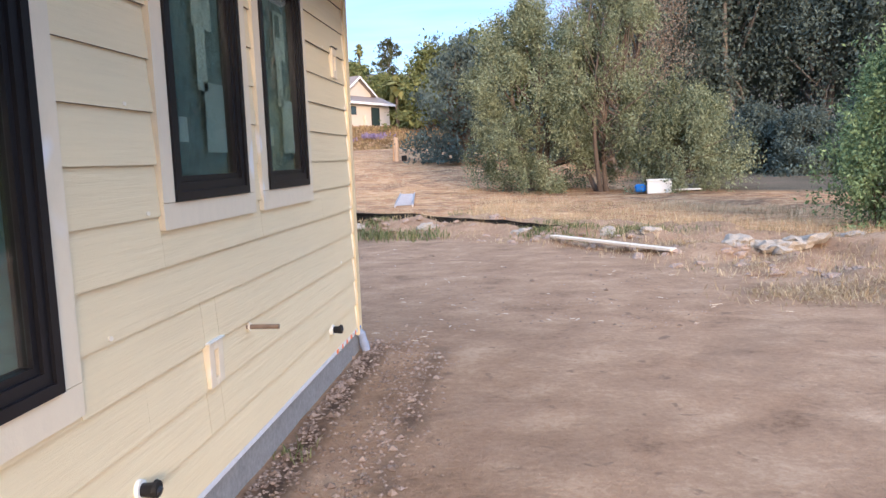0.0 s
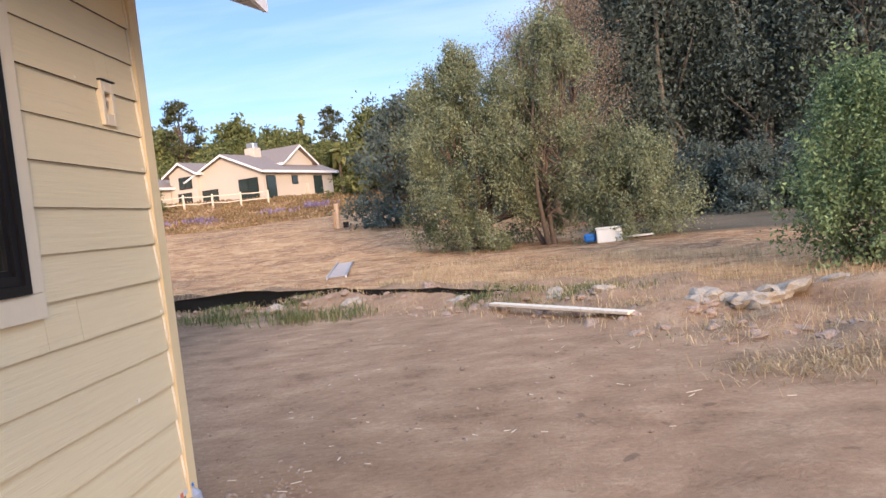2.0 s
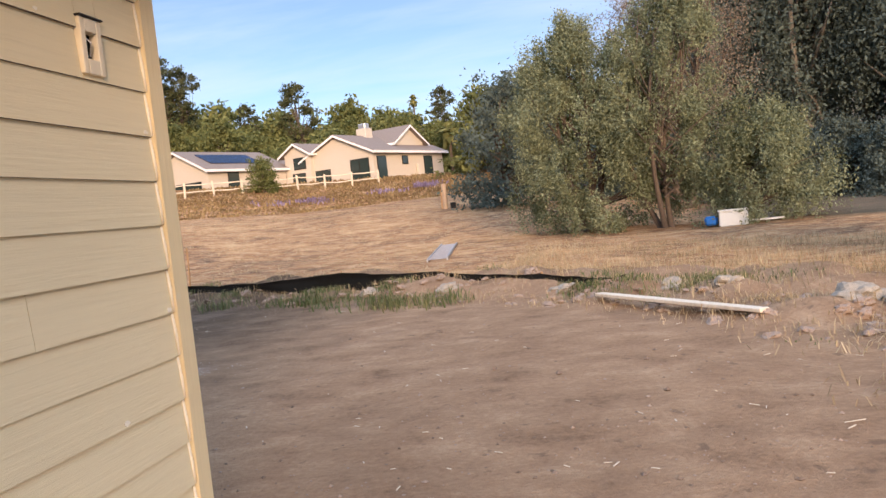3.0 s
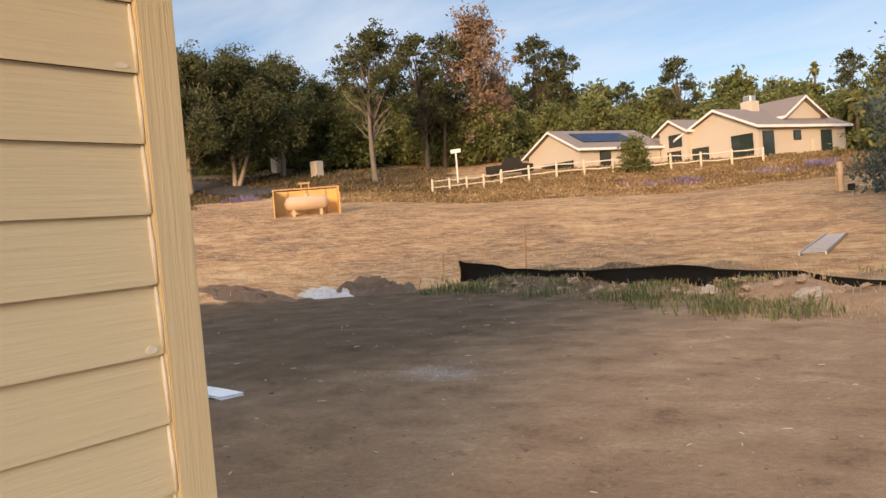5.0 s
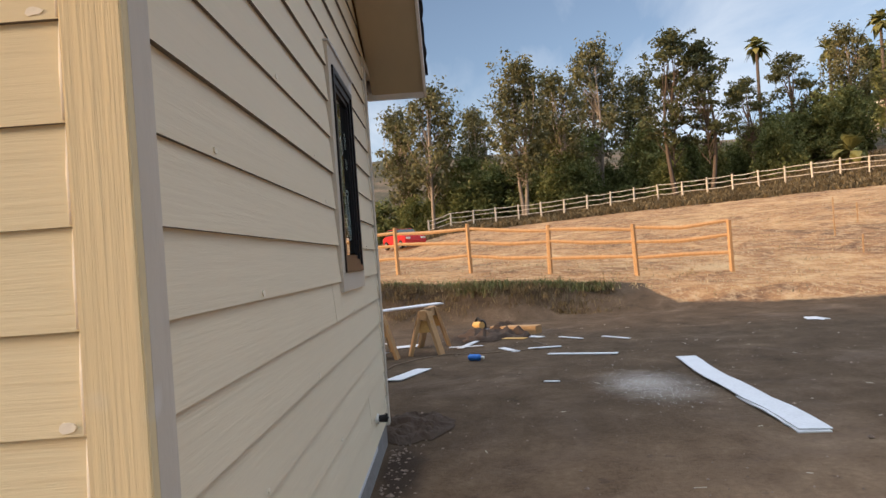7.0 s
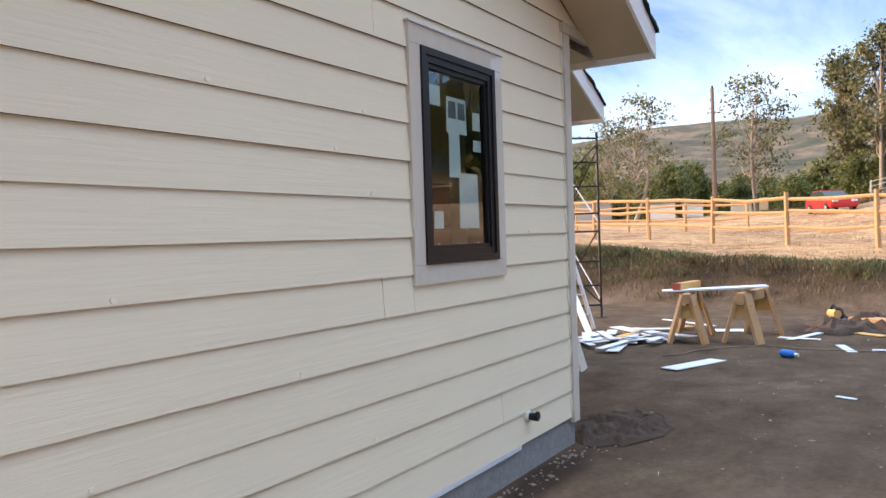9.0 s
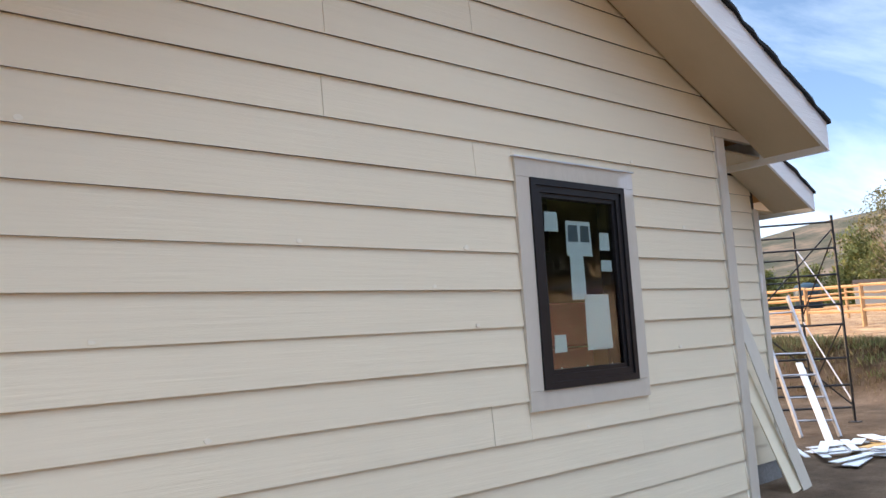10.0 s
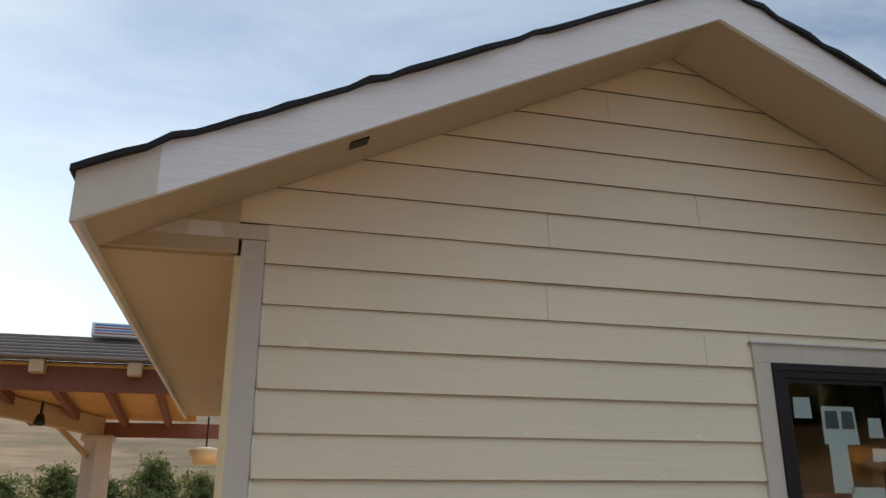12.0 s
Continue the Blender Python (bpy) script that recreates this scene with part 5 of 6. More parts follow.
pad = []
while len(pad) < 1900:
    d, a = g.uniform(0.8, 14) , g.uniform(-65, 125)
    p = far(a, d)
    if outside_pad(p.x, p.y) < 0.3 and not (p.x < 0.02 and p.y < 0.02):
        pad.append((p.x, p.y))
grit("loose_pebbles", "scattered pale pebbles on the bare dirt", pad, 0.003, 0.011, M_STONE, 11)
grit("footing_rubble", "rubble of clods along the foot of the wall", [(abs(g.normal()) * 0.09 + 0.02, g.uniform(-4.6, 0.3)) for _ in range(900)] + [(0.5 + g.normal() * 0.09 + 0.08 * math.sin(i * 0.02), g.uniform(-2.7, -0.1)) for i in range(420)] + [(0.3 + g.normal() * 0.16, 0.1 + g.normal() * 0.3) for _ in range(160)] + [(g.uniform(-4.6, 0), abs(g.normal()) * 0.1 + 0.03) for _ in range(350)], 0.004, 0.016, M_STONE, 12)
grit("dirt_clods", "brown clods lying on the graded dirt", [(0.02 + abs(g.normal()) * 0.12, g.uniform(-4.8, 0.2)) for _ in range(900)] + [(0.48 + g.normal() * 0.12, g.uniform(-2.9, -0.3)) for _ in range(420)] + pad[:420], 0.005, 0.017, M_CLOD, 13)
scatter_blades("wall_weeds", "small wilted weeds at the foot of the wall", [(0.07 + abs(g.normal()) * 0.05, y + g.normal() * 0.07) for y in (-3.05, -3.0, -2.2, -3.6) for _ in range(3)], L_GRASS, 31, 0.05, 0.16, 0.004, 10, 0.04, lean=0.9)
chips = thing("wood_chips", "tiny pale wood chips and straws on the dirt", "debris", kind="stuff")
bm = bmesh.new()
for i, (x, y) in enumerate(pad[600:740]):
    a, l = g.uniform(0, 6.28), g.uniform(0.015, 0.07) * (2.2 if i % 17 == 0 else 1)
    z = ground_z(x, y) + 0.006
    add_bar(bm, (x, y, z), (x + math.cos(a) * l, y + math.sin(a) * l, z + 0.003), 0.005, 0.003)
part("chip_scatter", bm, M_RAILFAR, chips)
chips.children[0]["kind"] = "stuff"

# ---- fences ----


def rail_fence(name, label, foot, h, rails, post_mat, rail_mat, wp=0.11, wr=0.09, group=""):
    """Posts with split rails between them, as one fence."""
    f = thing(name, label, "fence", group=group)
    r = random.Random(len(foot) * 7)
    pm = bmesh.new()
    add_tube(pm, [(0, 0, -0.2), (0, 0, h * 0.5), (0.01, 0, h)], [wp * 0.55, wp * 0.52, wp * 0.47], 6)
    bmesh.ops.recalc_face_normals(pm, faces=pm.faces[:])
    me = bpy.data.meshes.new("post")
    pm.to_mesh(me)
    pm.free()
    me.materials.append(post_mat)
    for p in foot:
        o = new("post", me)
        o.parent = f
        o.matrix_basis = Matrix.LocRotScale(p, Euler((r.uniform(-0.03, 0.03), r.uniform(-0.03, 0.03), r.uniform(0, 3))), Vector((1, 1, r.uniform(0.95, 1.06))))
    for a, b in zip(foot, foot[1:]):
        for k in rails:
            j = [r.uniform(-0.04, 0.04) for _ in range(3)]
            mid = (a + b) / 2 + Vector((0, 0, h * k - 0.03 + j[2]))
            part("rail", tube([a + Vector((0, 0, h * k + j[0])), mid, b + Vector((0, 0, h * k + j[1]))], [wr * 0.42, wr * 0.55, wr * 0.42], 6), rail_mat, f)
    return f


def grounded(x, y, dz=0.0):
    return Vector((x, y, ground_z(x, y) + dz))


near_posts = [grounded(-18.2 - 0.94 * i, 7.6 - 2.155 * i) for i in range(0, 12)]
rail_fence("split_rail_fence", "new cedar split-rail fence on the bank", near_posts, 1.36, (0.36, 0.66, 0.92), M_RAIL, M_RAIL, 0.13, 0.11)
rail_fence("split_rail_fence", "cedar split-rail fence across the far paddock", [grounded(-33 - 0.3 * i, -4 - 2.6 * i) for i in range(6)], 1.3, (0.4, 0.85), M_RAIL, M_RAIL, 0.13, 0.11)
rail_fence("ranch_fence", "pale weathered rail fence along the hillside", [on_ground(59.3 + 1.66 * i, 66 - 0.16 * i, 0) for i in range(20)], 1.3, (0.35, 0.65, 0.92), M_RAILFAR, M_RAILFAR, 0.15, 0.065)
rail_fence("ranch_fence", "white rail fence on the crest below the house", [on_ground(15.5 + 2.05 * i, 61.2 - 0.1 * i, 0) for i in range(10)], 1.15, (0.4, 0.85), M_RAILFAR, M_RAILFAR, 0.17, 0.10)
rail_fence("ranch_fence", "white rail fence turning down to the drive", [on_ground(34.0 + 1.3 * i, 60.2 - 0.8 * i, 0) for i in range(5)], 1.0, (0.4, 0.85), M_RAILFAR, M_RAILFAR, 0.17, 0.10)

# silt fence: sagging black fabric on stakes
SILT = ((-8.3, 12.1, 0.56), (-5.75, 11.5, 0.33), (-3.0, 11.0, 0.40), (-0.9, 9.9, 0.34), (0.9, 8.7, 0.26), (2.3, 7.6, 0.20))
sf = thing("silt_fence", "sagging black silt fence on wooden stakes", "fence")
bm = bmesh.new()
row, pts = [], []
for (x1, y1, h1), (x2, y2, h2) in zip(SILT, SILT[1:]):
    for k in np.linspace(0, 1, 9)[:-1]:
        pts.append((x1 + k * (x2 - x1), y1 + k * (y2 - y1), h1 + k * (h2 - h1) - 0.03 * math.sin(math.pi * k)))
for i, (x, y, top) in enumerate(pts):
    z = ground_z(x, y)
    top = max(top + 0.02 * noise.noise((i * 0.7, 1, 2)), z + 0.05)
    w = 0.05 * noise.noise((i * 0.5, 4, 1))
    row.append([bm.verts.new((x + w * q, y + w * q * 2 + 0.03 * math.sin(i * 1.3 + q * 3), z - 0.05 + (top - z + 0.05) * q)) for q in (0, 0.33, 0.66, 1.0)])
for a, b in zip(row, row[1:]):
    for q in range(3):
        bm.faces.new((a[q], b[q], b[q + 1], a[q + 1]))
bmesh.ops.solidify(bm, geom=bm.faces[:], thickness=0.004)
part("fabric", bm, M_SILT, sf, smooth=True)
for x, y, top in SILT:
    part("stake", bar((x, y + 0.03, ground_z(x, y) - 0.1), (x + 0.02, y + 0.03, top + 0.03), 0.03, 0.03, taper=0.8), M_WOOD, sf)
for (x, y, h) in ((-8.9, 12.3, 0.6), (-7.3, 13.2, 0.95), (-23.57, 12.9, 1.25), (-26.5, 15.2, 0.7), (-19.5, 11.6, 0.5)):
    tagged(link_bm("survey_stake", bar(grounded(x, y, -0.1), grounded(x + 0.03, y, h), 0.035, 0.025, taper=0.85), M_RAIL), "thin wooden survey stake standing in the field", "stake", "survey stakes")

# ---- the yard ----
strip = thing("trim_strip", "long white board lying on the dirt, its end doubled", "strip")


def flat_board(x0, y0, x1, y1, w, lift, bow=0.0):
    bm, rows = bmesh.new(), []
    for i in range(11):
        k = i / 10
        x, y = x0 + (x1 - x0) * k, y0 + (y1 - y0) * k - bow * math.sin(math.pi * min(1, k * 1.25))
        z = ground_z(x, y) + lift + 0.008 * math.sin(math.pi * k) ** 2
        rows.append([bm.verts.new((x + 0.02 * q, y + q * w / 2, z + dz)) for q, dz in ((-1, 0), (1, 0), (1, 0.009), (-1, 0.009))])
    for a, b in zip(rows, rows[1:]):
        for q in range(4):
            bm.faces.new((a[q], b[q], b[(q + 1) % 4], a[(q + 1) % 4]))
    bm.faces.new(rows[0]), bm.faces.new(rows[-1])
    return bm


part("under_board", flat_board(-5.2, 2.95, -3.875, 2.878, 0.21, 0.003, 0.0), M_WHITEBOARD, strip)
bm = flat_board(-7.575, 3.145, -3.90, 2.895, 0.21, 0.016, 0.055)
part("board", bm, M_WHITEBOARD, strip)
tagged(link_bm("timber_plank", bar(grounded(1.72, 6.72, 0.05), grounded(3.2, 4.6, 0.04), 0.12, 0.04, 0.006), M_RAILFAR), "pale weathered plank lying at the dirt's edge", "plank")
tagged(link_bm("timber_plank", bar(grounded(2.25, 6.3, 0.07), grounded(3.0, 5.0, 0.06), 0.07, 0.03, 0.006), M_RAILFAR), "narrow pale batten lying on a plank", "plank")

lad = thing("ladder", "aluminium ladder lying flat on the dry grass", "ladder")
A0, A1 = Vector((-1.95, 15.2, 0)), Vector((-2.72, 21.3, 0))
for s in (-1, 1):
    q = Vector((0.24 * s, 0.03 * s, 0))
    a, b = A0 + q, A1 + q
    part("side_rail", bar((a.x, a.y, ground_z(a.x, a.y) + 0.05), (b.x, b.y, ground_z(b.x, b.y) + 0.05), 0.035, 0.07), M_GALV, lad)
for i in range(17):
    c = A0.lerp(A1, (i + 0.5) / 17)
    z = ground_z(A0.x, A0.y) * (1 - (i + 0.5) / 17) + ground_z(A1.x, A1.y) * (i + 0.5) / 17 + 0.05
    part("rung", tube([(c.x - 0.24, c.y - 0.03, z), (c.x + 0.24, c.y + 0.03, z)], 0.014, 6), M_GALV, lad)

# plastic sheeting and dug earth at the field's edge
r = random.Random(3)


def crumple(name, label, c, sx, sy, h, mat, seed, category):
    bm = bmesh.new()
    n = 26
    vs = [[None] * n for _ in range(n)]
    for i in range(n):
        for j in range(n):
            u, v = i / (n - 1) * 2 - 1, j / (n - 1) * 2 - 1
            du, dv = u * math.sqrt(1 - v * v / 2), v * math.sqrt(1 - u * u / 2)
            x, y = c[0] + du * sx * (1.1 + 0.45 * noise.noise((dv * 2, du, seed))), c[1] + dv * sy * (1.1 + 0.45 * noise.noise((du * 2, dv, seed + 2)))
            e = max(0, 1 - max(abs(u), abs(v)) ** 3)
            vs[i][j] = bm.verts.new((x, y, ground_z(x, y) + 0.006 + h * e * (0.5 + 0.9 * noise.noise((u * 3, v * 3, seed)) + 0.4 * noise.noise((u * 7, v * 7, seed)) + 0.12 * noise.noise((u * 15, v * 15, seed)))))
    for i in range(n - 1):
        for j in range(n - 1):
            bm.faces.new((vs[i][j], vs[i + 1][j], vs[i + 1][j + 1], vs[i][j + 1]))
    return tagged(link_bm(name, bm, mat, smooth=False), label, category)


crumple("plastic_sheet", "crumpled white plastic sheet on dug earth", (-10.6, 10.4), 0.75, 0.42, 0.15, M_SHEETPLASTIC, 1, "sheet")
crumple("earth_mound", "low heap of dug brown earth", (-9.7, 10.9), 1.0, 0.5, 0.32, M_BARK, 5, "heap")
crumple("earth_mound", "low heap of dug brown earth", (-12.4, 9.6), 1.6, 0.4, 0.2, M_BARK, 6, "heap")
crumple("earth_mound", "dark sawdust and earth heap by the sawhorses", (-11.6, 1.2), 0.85, 0.55, 0.2, M_DARKSOIL, 7, "heap")
crumple("earth_mound", "dark loose soil at the wall corner", (-4.9, 0.15), 0.5, 0.3, 0.08, M_DARKSOIL, 8, "heap")
crumple("paper_scrap", "flat white scrap lying on the dirt", (-10.6, 6.05), 0.28, 0.12, 0.02, M_WHITEBOARD, 9, "scrap")


def powder(c, n, s, seed):
    q = np.random.default_rng(seed)
    return [(c[0] + q.normal() * s, c[1] + q.normal() * s * 0.5) for _ in range(n)]


grit("white_powder", "spilled white cutting dust on the dirt", powder((-2.67, 4.3), 500, 0.32, 2) + powder((-6.05, 2.35), 1500, 0.45, 3), 0.0015, 0.005, M_LIME, 15)

# sawhorses with a board across


def sawhorse(loc, spin):
    s = thing("sawhorse", "rough timber sawhorse with splayed legs", "sawhorse", pose(*loc, 0, 0, spin), "pair of sawhorses")
    part("beam", box((-0.55, -0.045, 0.50), (0.55, 0.045, 0.63), None, 0.005), M_WOOD, s)
    for sx in (-1, 1):
        for sy in (-1, 1):
            part("leg", bar((sx * 0.50, sy * 0.22, 0.0), (sx * 0.44, sy * 0.05, 0.61), 0.14, 0.045, 0.003), M_WOOD, s)
        part("gusset", bar((sx * 0.475, -0.12, 0.40), (sx * 0.475, 0.12, 0.40), 0.02, 0.16), M_YELLOWWOOD, s)
    return s


sh1 = sawhorse((-9.75, -0.55, 0.0), 8)
sawhorse((-10.0, 0.17, 0.0), -6)
tagged(link_bm("work_board", bar((-9.5, -0.85, 0.645), (-9.85, 0.37, 0.695), 0.32, 0.016), M_WHITEBOARD), "white primed board laid across two sawhorses", "board")
tagged(link_bm("timber_block", bar((-9.50, -0.65, 0.70), (-10.05, -0.53, 0.705), 0.09, 0.09, 0.004), M_YELLOWWOOD), "short timber block lying on the board", "block")
tagged(link_bm("timber_block", box((-9.50, -0.697, 0.657), (-9.44, -0.607, 0.747), None, 0.003), M_RED), "red-painted block end on the board", "block")
# circular saw on the heap
cs = thing("circular_saw", "yellow handheld circular saw lying on the heap", "saw", pose(-11.75, 0.95, ground_z(-11.75, 0.95) + 0.1, 0, 0, 30))
part("motor", tube([(-0.12, 0, 0.08), (0.1, 0, 0.08)], [0.055, 0.06], 10), M_YELLOWWOOD, cs)
part("blade_guard", tube([(0, 0.06, 0.07), (0, 0.09, 0.07)], 0.1, 14), M_SCAF, cs)
part("base_plate", box((-0.16, -0.08, 0.0), (0.16, 0.12, 0.012)), M_GALV, cs)
part("handle", tube([(-0.1, 0, 0.13), (-0.02, 0, 0.2), (0.1, 0, 0.14)], 0.02, 8), M_RUBBER, cs)
b = thing("chalk_bottle", "small blue plastic bottle lying on the dirt", "bottle", pose(-8.55, 0.78, 0.05, 0, 90, 60))
part("bottle_body", tube([(0, 0, -0.1), (0, 0, -0.08), (0, 0, 0.05), (0, 0, 0.08)], [0.03, 0.042, 0.042, 0.02], 12), M_BLUE, b)
part("cap", tube([(0, 0, 0.08), (0, 0, 0.12)], 0.018, 10), M_PAPER, b, "white cap")

# off-cuts
OFFCUTS = [(-7.75, -0.03, 0.81, 0.2, 156), (-10.69, 0.84, 1.5, 0.09, 161), (-10.13, 0.69, 0.5, 0.09, 81), (-9.41, 1.27, 0.55, 0.1, 18), (-10.85, 1.75, 0.45, 0.12, 34), (-10.76, 1.41, 0.5, 0.14, 55), (-9.39, 1.76, 0.45, 0.1, 89), (-8.48, 2.12, 0.9, 0.1, 63), (-10.27, 2.26, 0.52, 0.06, 31), (-9.94, 2.86, 0.58, 0.06, 28), (-6.55, 1.48, 0.16, 0.05, 65), (-10.71, -0.23, 0.45, 0.28, 106)]
q = np.random.default_rng(9)
for i in range(34):
    OFFCUTS.append((-9.5 + q.normal() * 0.55, -1.35 + q.normal() * 0.32, q.uniform(0.3, 1.1), q.uniform(0.05, 0.2), q.uniform(-50, 60)))
for i, (x, y, l, w, a) in enumerate(OFFCUTS):
    z = ground_z(x, y) + 0.012 + (0.016 * (i % 6) if i > 11 else 0)
    m = M_YELLOWWOOD if i % 9 == 5 else M_WHITEBOARD
    d = Vector((math.cos(radians(a)), math.sin(radians(a)), 0)) * l / 2
    tilt = 0.02 * ((i * 7) % 5 - 2) if i > 11 else 0.0
    ob = link_bm("offcut", bar(Vector((x, y, z)) - d, Vector((x, y, z + max(0, tilt))) + d, w, 0.009), m)
    tagged(ob, "white primed siding off-cut lying on the dirt" if m is M_WHITEBOARD else "raw wood off-cut lying on the dirt", "off-cut", "off-cuts by the sawhorses")

cord = tube([grounded(x, y, 0.012) for x, y in ((-8.2, -0.5), (-8.32, -0.32), (-8.69, -0.26), (-9.02, 0.02), (-9.35, 0.40), (-9.22, 0.92), (-9.25, 1.53), (-9.49, 1.86), (-10.2, 1.7))], 0.007, 6)
tagged(link_bm("extension_cord", cord, M_POLE, smooth=True), "dusty extension cord snaking over the dirt", "cord")
plank_end = thing("timber_offcut", "thick raw timber off-cut lying on the heap's edge", "off-cut", Matrix.Translation(grounded(-11.6, 1.55, -0.01)) @ pose(0, 0, 0, 0, 0, 60))
part("block", box((-0.42, -0.12, 0), (0.42, 0.12, 0.14), None, 0.006), M_WOOD, plank_end)

# scaffold at the far wing
sc = thing("scaffold", "dark steel scaffold tower with galvanised cross braces", "scaffold")
P = [Vector((-11.85, -2.55, 0)), Vector((-11.05, -3.45, 0)), Vector((-13.4, -3.9, 0)), Vector((-12.6, -4.8, 0))]
for p in P:
    part("upright", tube([p + Vector((0, 0, 0.02)), p + Vector((0, 0, 3.1))], 0.022, 8), M_SCAF, sc)
    part("base_plate", box((p.x - 0.07, p.y - 0.07, -0.005), (p.x + 0.07, p.y + 0.07, 0.012)), M_SCAF, sc)
for a, b in ((P[0], P[1]), (P[2], P[3])):
    for z in (0.22, 0.55, 0.95, 1.45, 1.75, 2.2, 2.6, 3.0):
        part("rung", tube([a + Vector((0, 0, z)), b + Vector((0, 0, z))], 0.017, 6), M_SCAF, sc)
for a, b in ((P[0], P[2]), (P[1], P[3])):
    for z in (0.3, 1.6):
        part("cross_brace", tube([a + Vector((0, 0, z)), b + Vector((0, 0, z + 1.2))], 0.012, 6), M_GALV, sc)
        part("cross_brace", tube([a + Vector((0, 0, z + 1.2)), b + Vector((0, 0, z))], 0.012, 6), M_SCAF, sc)
part("cross_brace", tube([P[0] + Vector((0, 0, 0.25)), P[1] + Vector((0, 0, 1.4))], 0.012, 6), M_SCAF, sc)
part("cross_brace", tube([P[0] + Vector((0, 0, 2.9)), P[1] + Vector((0, 0, 1.7))], 0.012, 6), M_SCAF, sc)
tagged(link_bm("leaning_plank", bar((-9.4, -1.8, 0.01), (-11.05, -2.9, 0.92), 0.09, 0.03, 0.003), M_WHITEBOARD), "pale plank leaning against the scaffold", "plank")
lad2 = thing("step_ladder", "grey metal ladder leaning beside the scaffold", "ladder")
for s in (-0.2, 0.2):
    part("side_rail", bar((-10.2 + s * 0.6, -2.3 - s, 0.0), (-11.0 + s * 0.6, -3.2 - s, 1.9), 0.03, 0.07), M_GALV, lad2)
for i in range(6):
    k = (i + 0.7) / 6.5
    c = Vector((-10.2, -2.3, 0)).lerp(Vector((-11.0, -3.2, 1.9)), k)
    part("rung", tube([c + Vector((-0.12, 0.2, 0)), c + Vector((0.12, -0.2, 0))], 0.015, 6), M_GALV, lad2)
for i, (x0, y0, x1, y1, z1, w) in enumerate(((-7.05, -0.98, -6.75, -1.37, 1.80, 0.17), (-6.9, -1.0, -6.70, -1.37, 1.25, 0.19))):
    tagged(link_bm("leaning_board", bar((x0, y0, 0.0), (x1, y1, z1), w, 0.012, up=(0, 1, 0)), M_SIDE_B if i else M_PRIMER), "siding off-cut leaning against the wing wall", "board", "boards leaning on the wing")

# portable toilet beyond the paddock, simplified to a round dark tank
pt = thing("water_tank", "dark blue plastic water tank standing beyond the fence", "tank", on_ground(115.2, 60, 0.05, (0.2, 2.6)))
part("vessel", tube([(0, 0, 0), (0, 0, 1.5), (0, 0, 1.75), (0, 0, 1.88)], [0.9, 0.9, 0.78, 0.3], 20), M_GREENPLASTIC, pt, smooth=True)
part("lid", tube([(0, 0, 1.86), (0, 0, 1.95)], [0.28, 0.24], 12), M_GREENPLASTIC, pt)


def car(loc, spin):
    c = thing("car", "red hatchback parked on the dirt track", "car", pose(*loc, 0, 0, spin) @ Matrix.Scale(0.84, 4))
    bm = bmesh.new()
    prof = [(-2.0, 0.35), (-2.05, 0.75), (-1.9, 0.95), (-1.0, 1.02), (1.2, 1.0), (2.0, 0.85), (2.1, 0.5), (2.05, 0.32)]
    body = prism(prof, -0.85, 0.85, lambda u, z, d: Vector((u, d, z)))
    bmesh.ops.bevel(body, geom=body.edges[:], offset=0.06, segments=2, affect="EDGES")
    part("body", body, M_CARRED, c)
    top = [(-1.75, 0.95), (-1.35, 1.42), (0.2, 1.46), (1.05, 1.0)]
    part("glasshouse", prism(top, -0.7, 0.7, lambda u, z, d: Vector((u, d, z))), M_DARKGLASS, c)
    part("roof_panel", box((-1.35, -0.66, 1.44), (0.22, 0.66, 1.49), None, 0.02), M_CARRED, c)
    for x in (-1.3, 1.3):
        for y in (-0.82, 0.82):
            wh = part("wheel", tube([(x, y - 0.09, 0.31), (x, y + 0.09, 0.31)], 0.31, 16), M_RUBBER, c)
            part("rim", tube([(x, y - 0.1, 0.31), (x, y + 0.1, 0.31)], 0.18, 12), M_GALV, wh)
    for y in (-0.6, 0.6):
        part("headlight", box((2.02, y - 0.18, 0.66), (2.1, y + 0.18, 0.8), None, 0.02), M_PAPER, c)


p = on_ground(92.6, 49, 0)
car(p, 28)
p = on_ground(94.6, 63, 0)
tagged(link_bm("survey_sign", box((p.x - 0.3, p.y - 3.2, p.z), (p.x, p.y - 2.6, p.z + 1.1), None, 0.02), M_TANBEAM), "small tan utility box on the track", "box")
pl = thing("utility_pole", "weathered wooden utility pole", "pole", on_ground(100.2, 60, 0.2))
part("shaft", tube([(0, 0, 0), (0, 0, 5), (0.05, 0, 9.4)], [0.17, 0.15, 0.12], 10), M_POLE, pl)
part("insulator", tube([(0, 0, 9.3), (0, 0, 9.6)], 0.06, 8), M_RUBBER, pl)
# sheds and trailers far off beyond the paddock
for a, d, w, h, m in ((108.5, 62, 2.6, 1.5, M_STUCCO), (104.0, 66, 2.2, 1.3, M_PAPER), (101.8, 64, 1.5, 1.0, M_PAPER), (98.8, 70, 1.6, 1.1, M_STUCCO)):
    s = thing("paddock_shed", "small pale shed beyond the paddock fence", "shed", Matrix.Translation(on_ground(a, d, 0)) @ pose(0, 0, 0, 0, 0, a))
    part("wall", box((-w / 2, -0.8, 0), (w / 2, 0.8, h), None, 0.02), m, s)
    part("roof", prism([(-w / 2 - 0.1, h), (w / 2 + 0.1, h), (w / 2, h + 0.15), (-w / 2, h + 0.25)], -0.95, 0.95, lambda u, z, dd: Vector((u, dd, z))), M_TILEROOF, s)

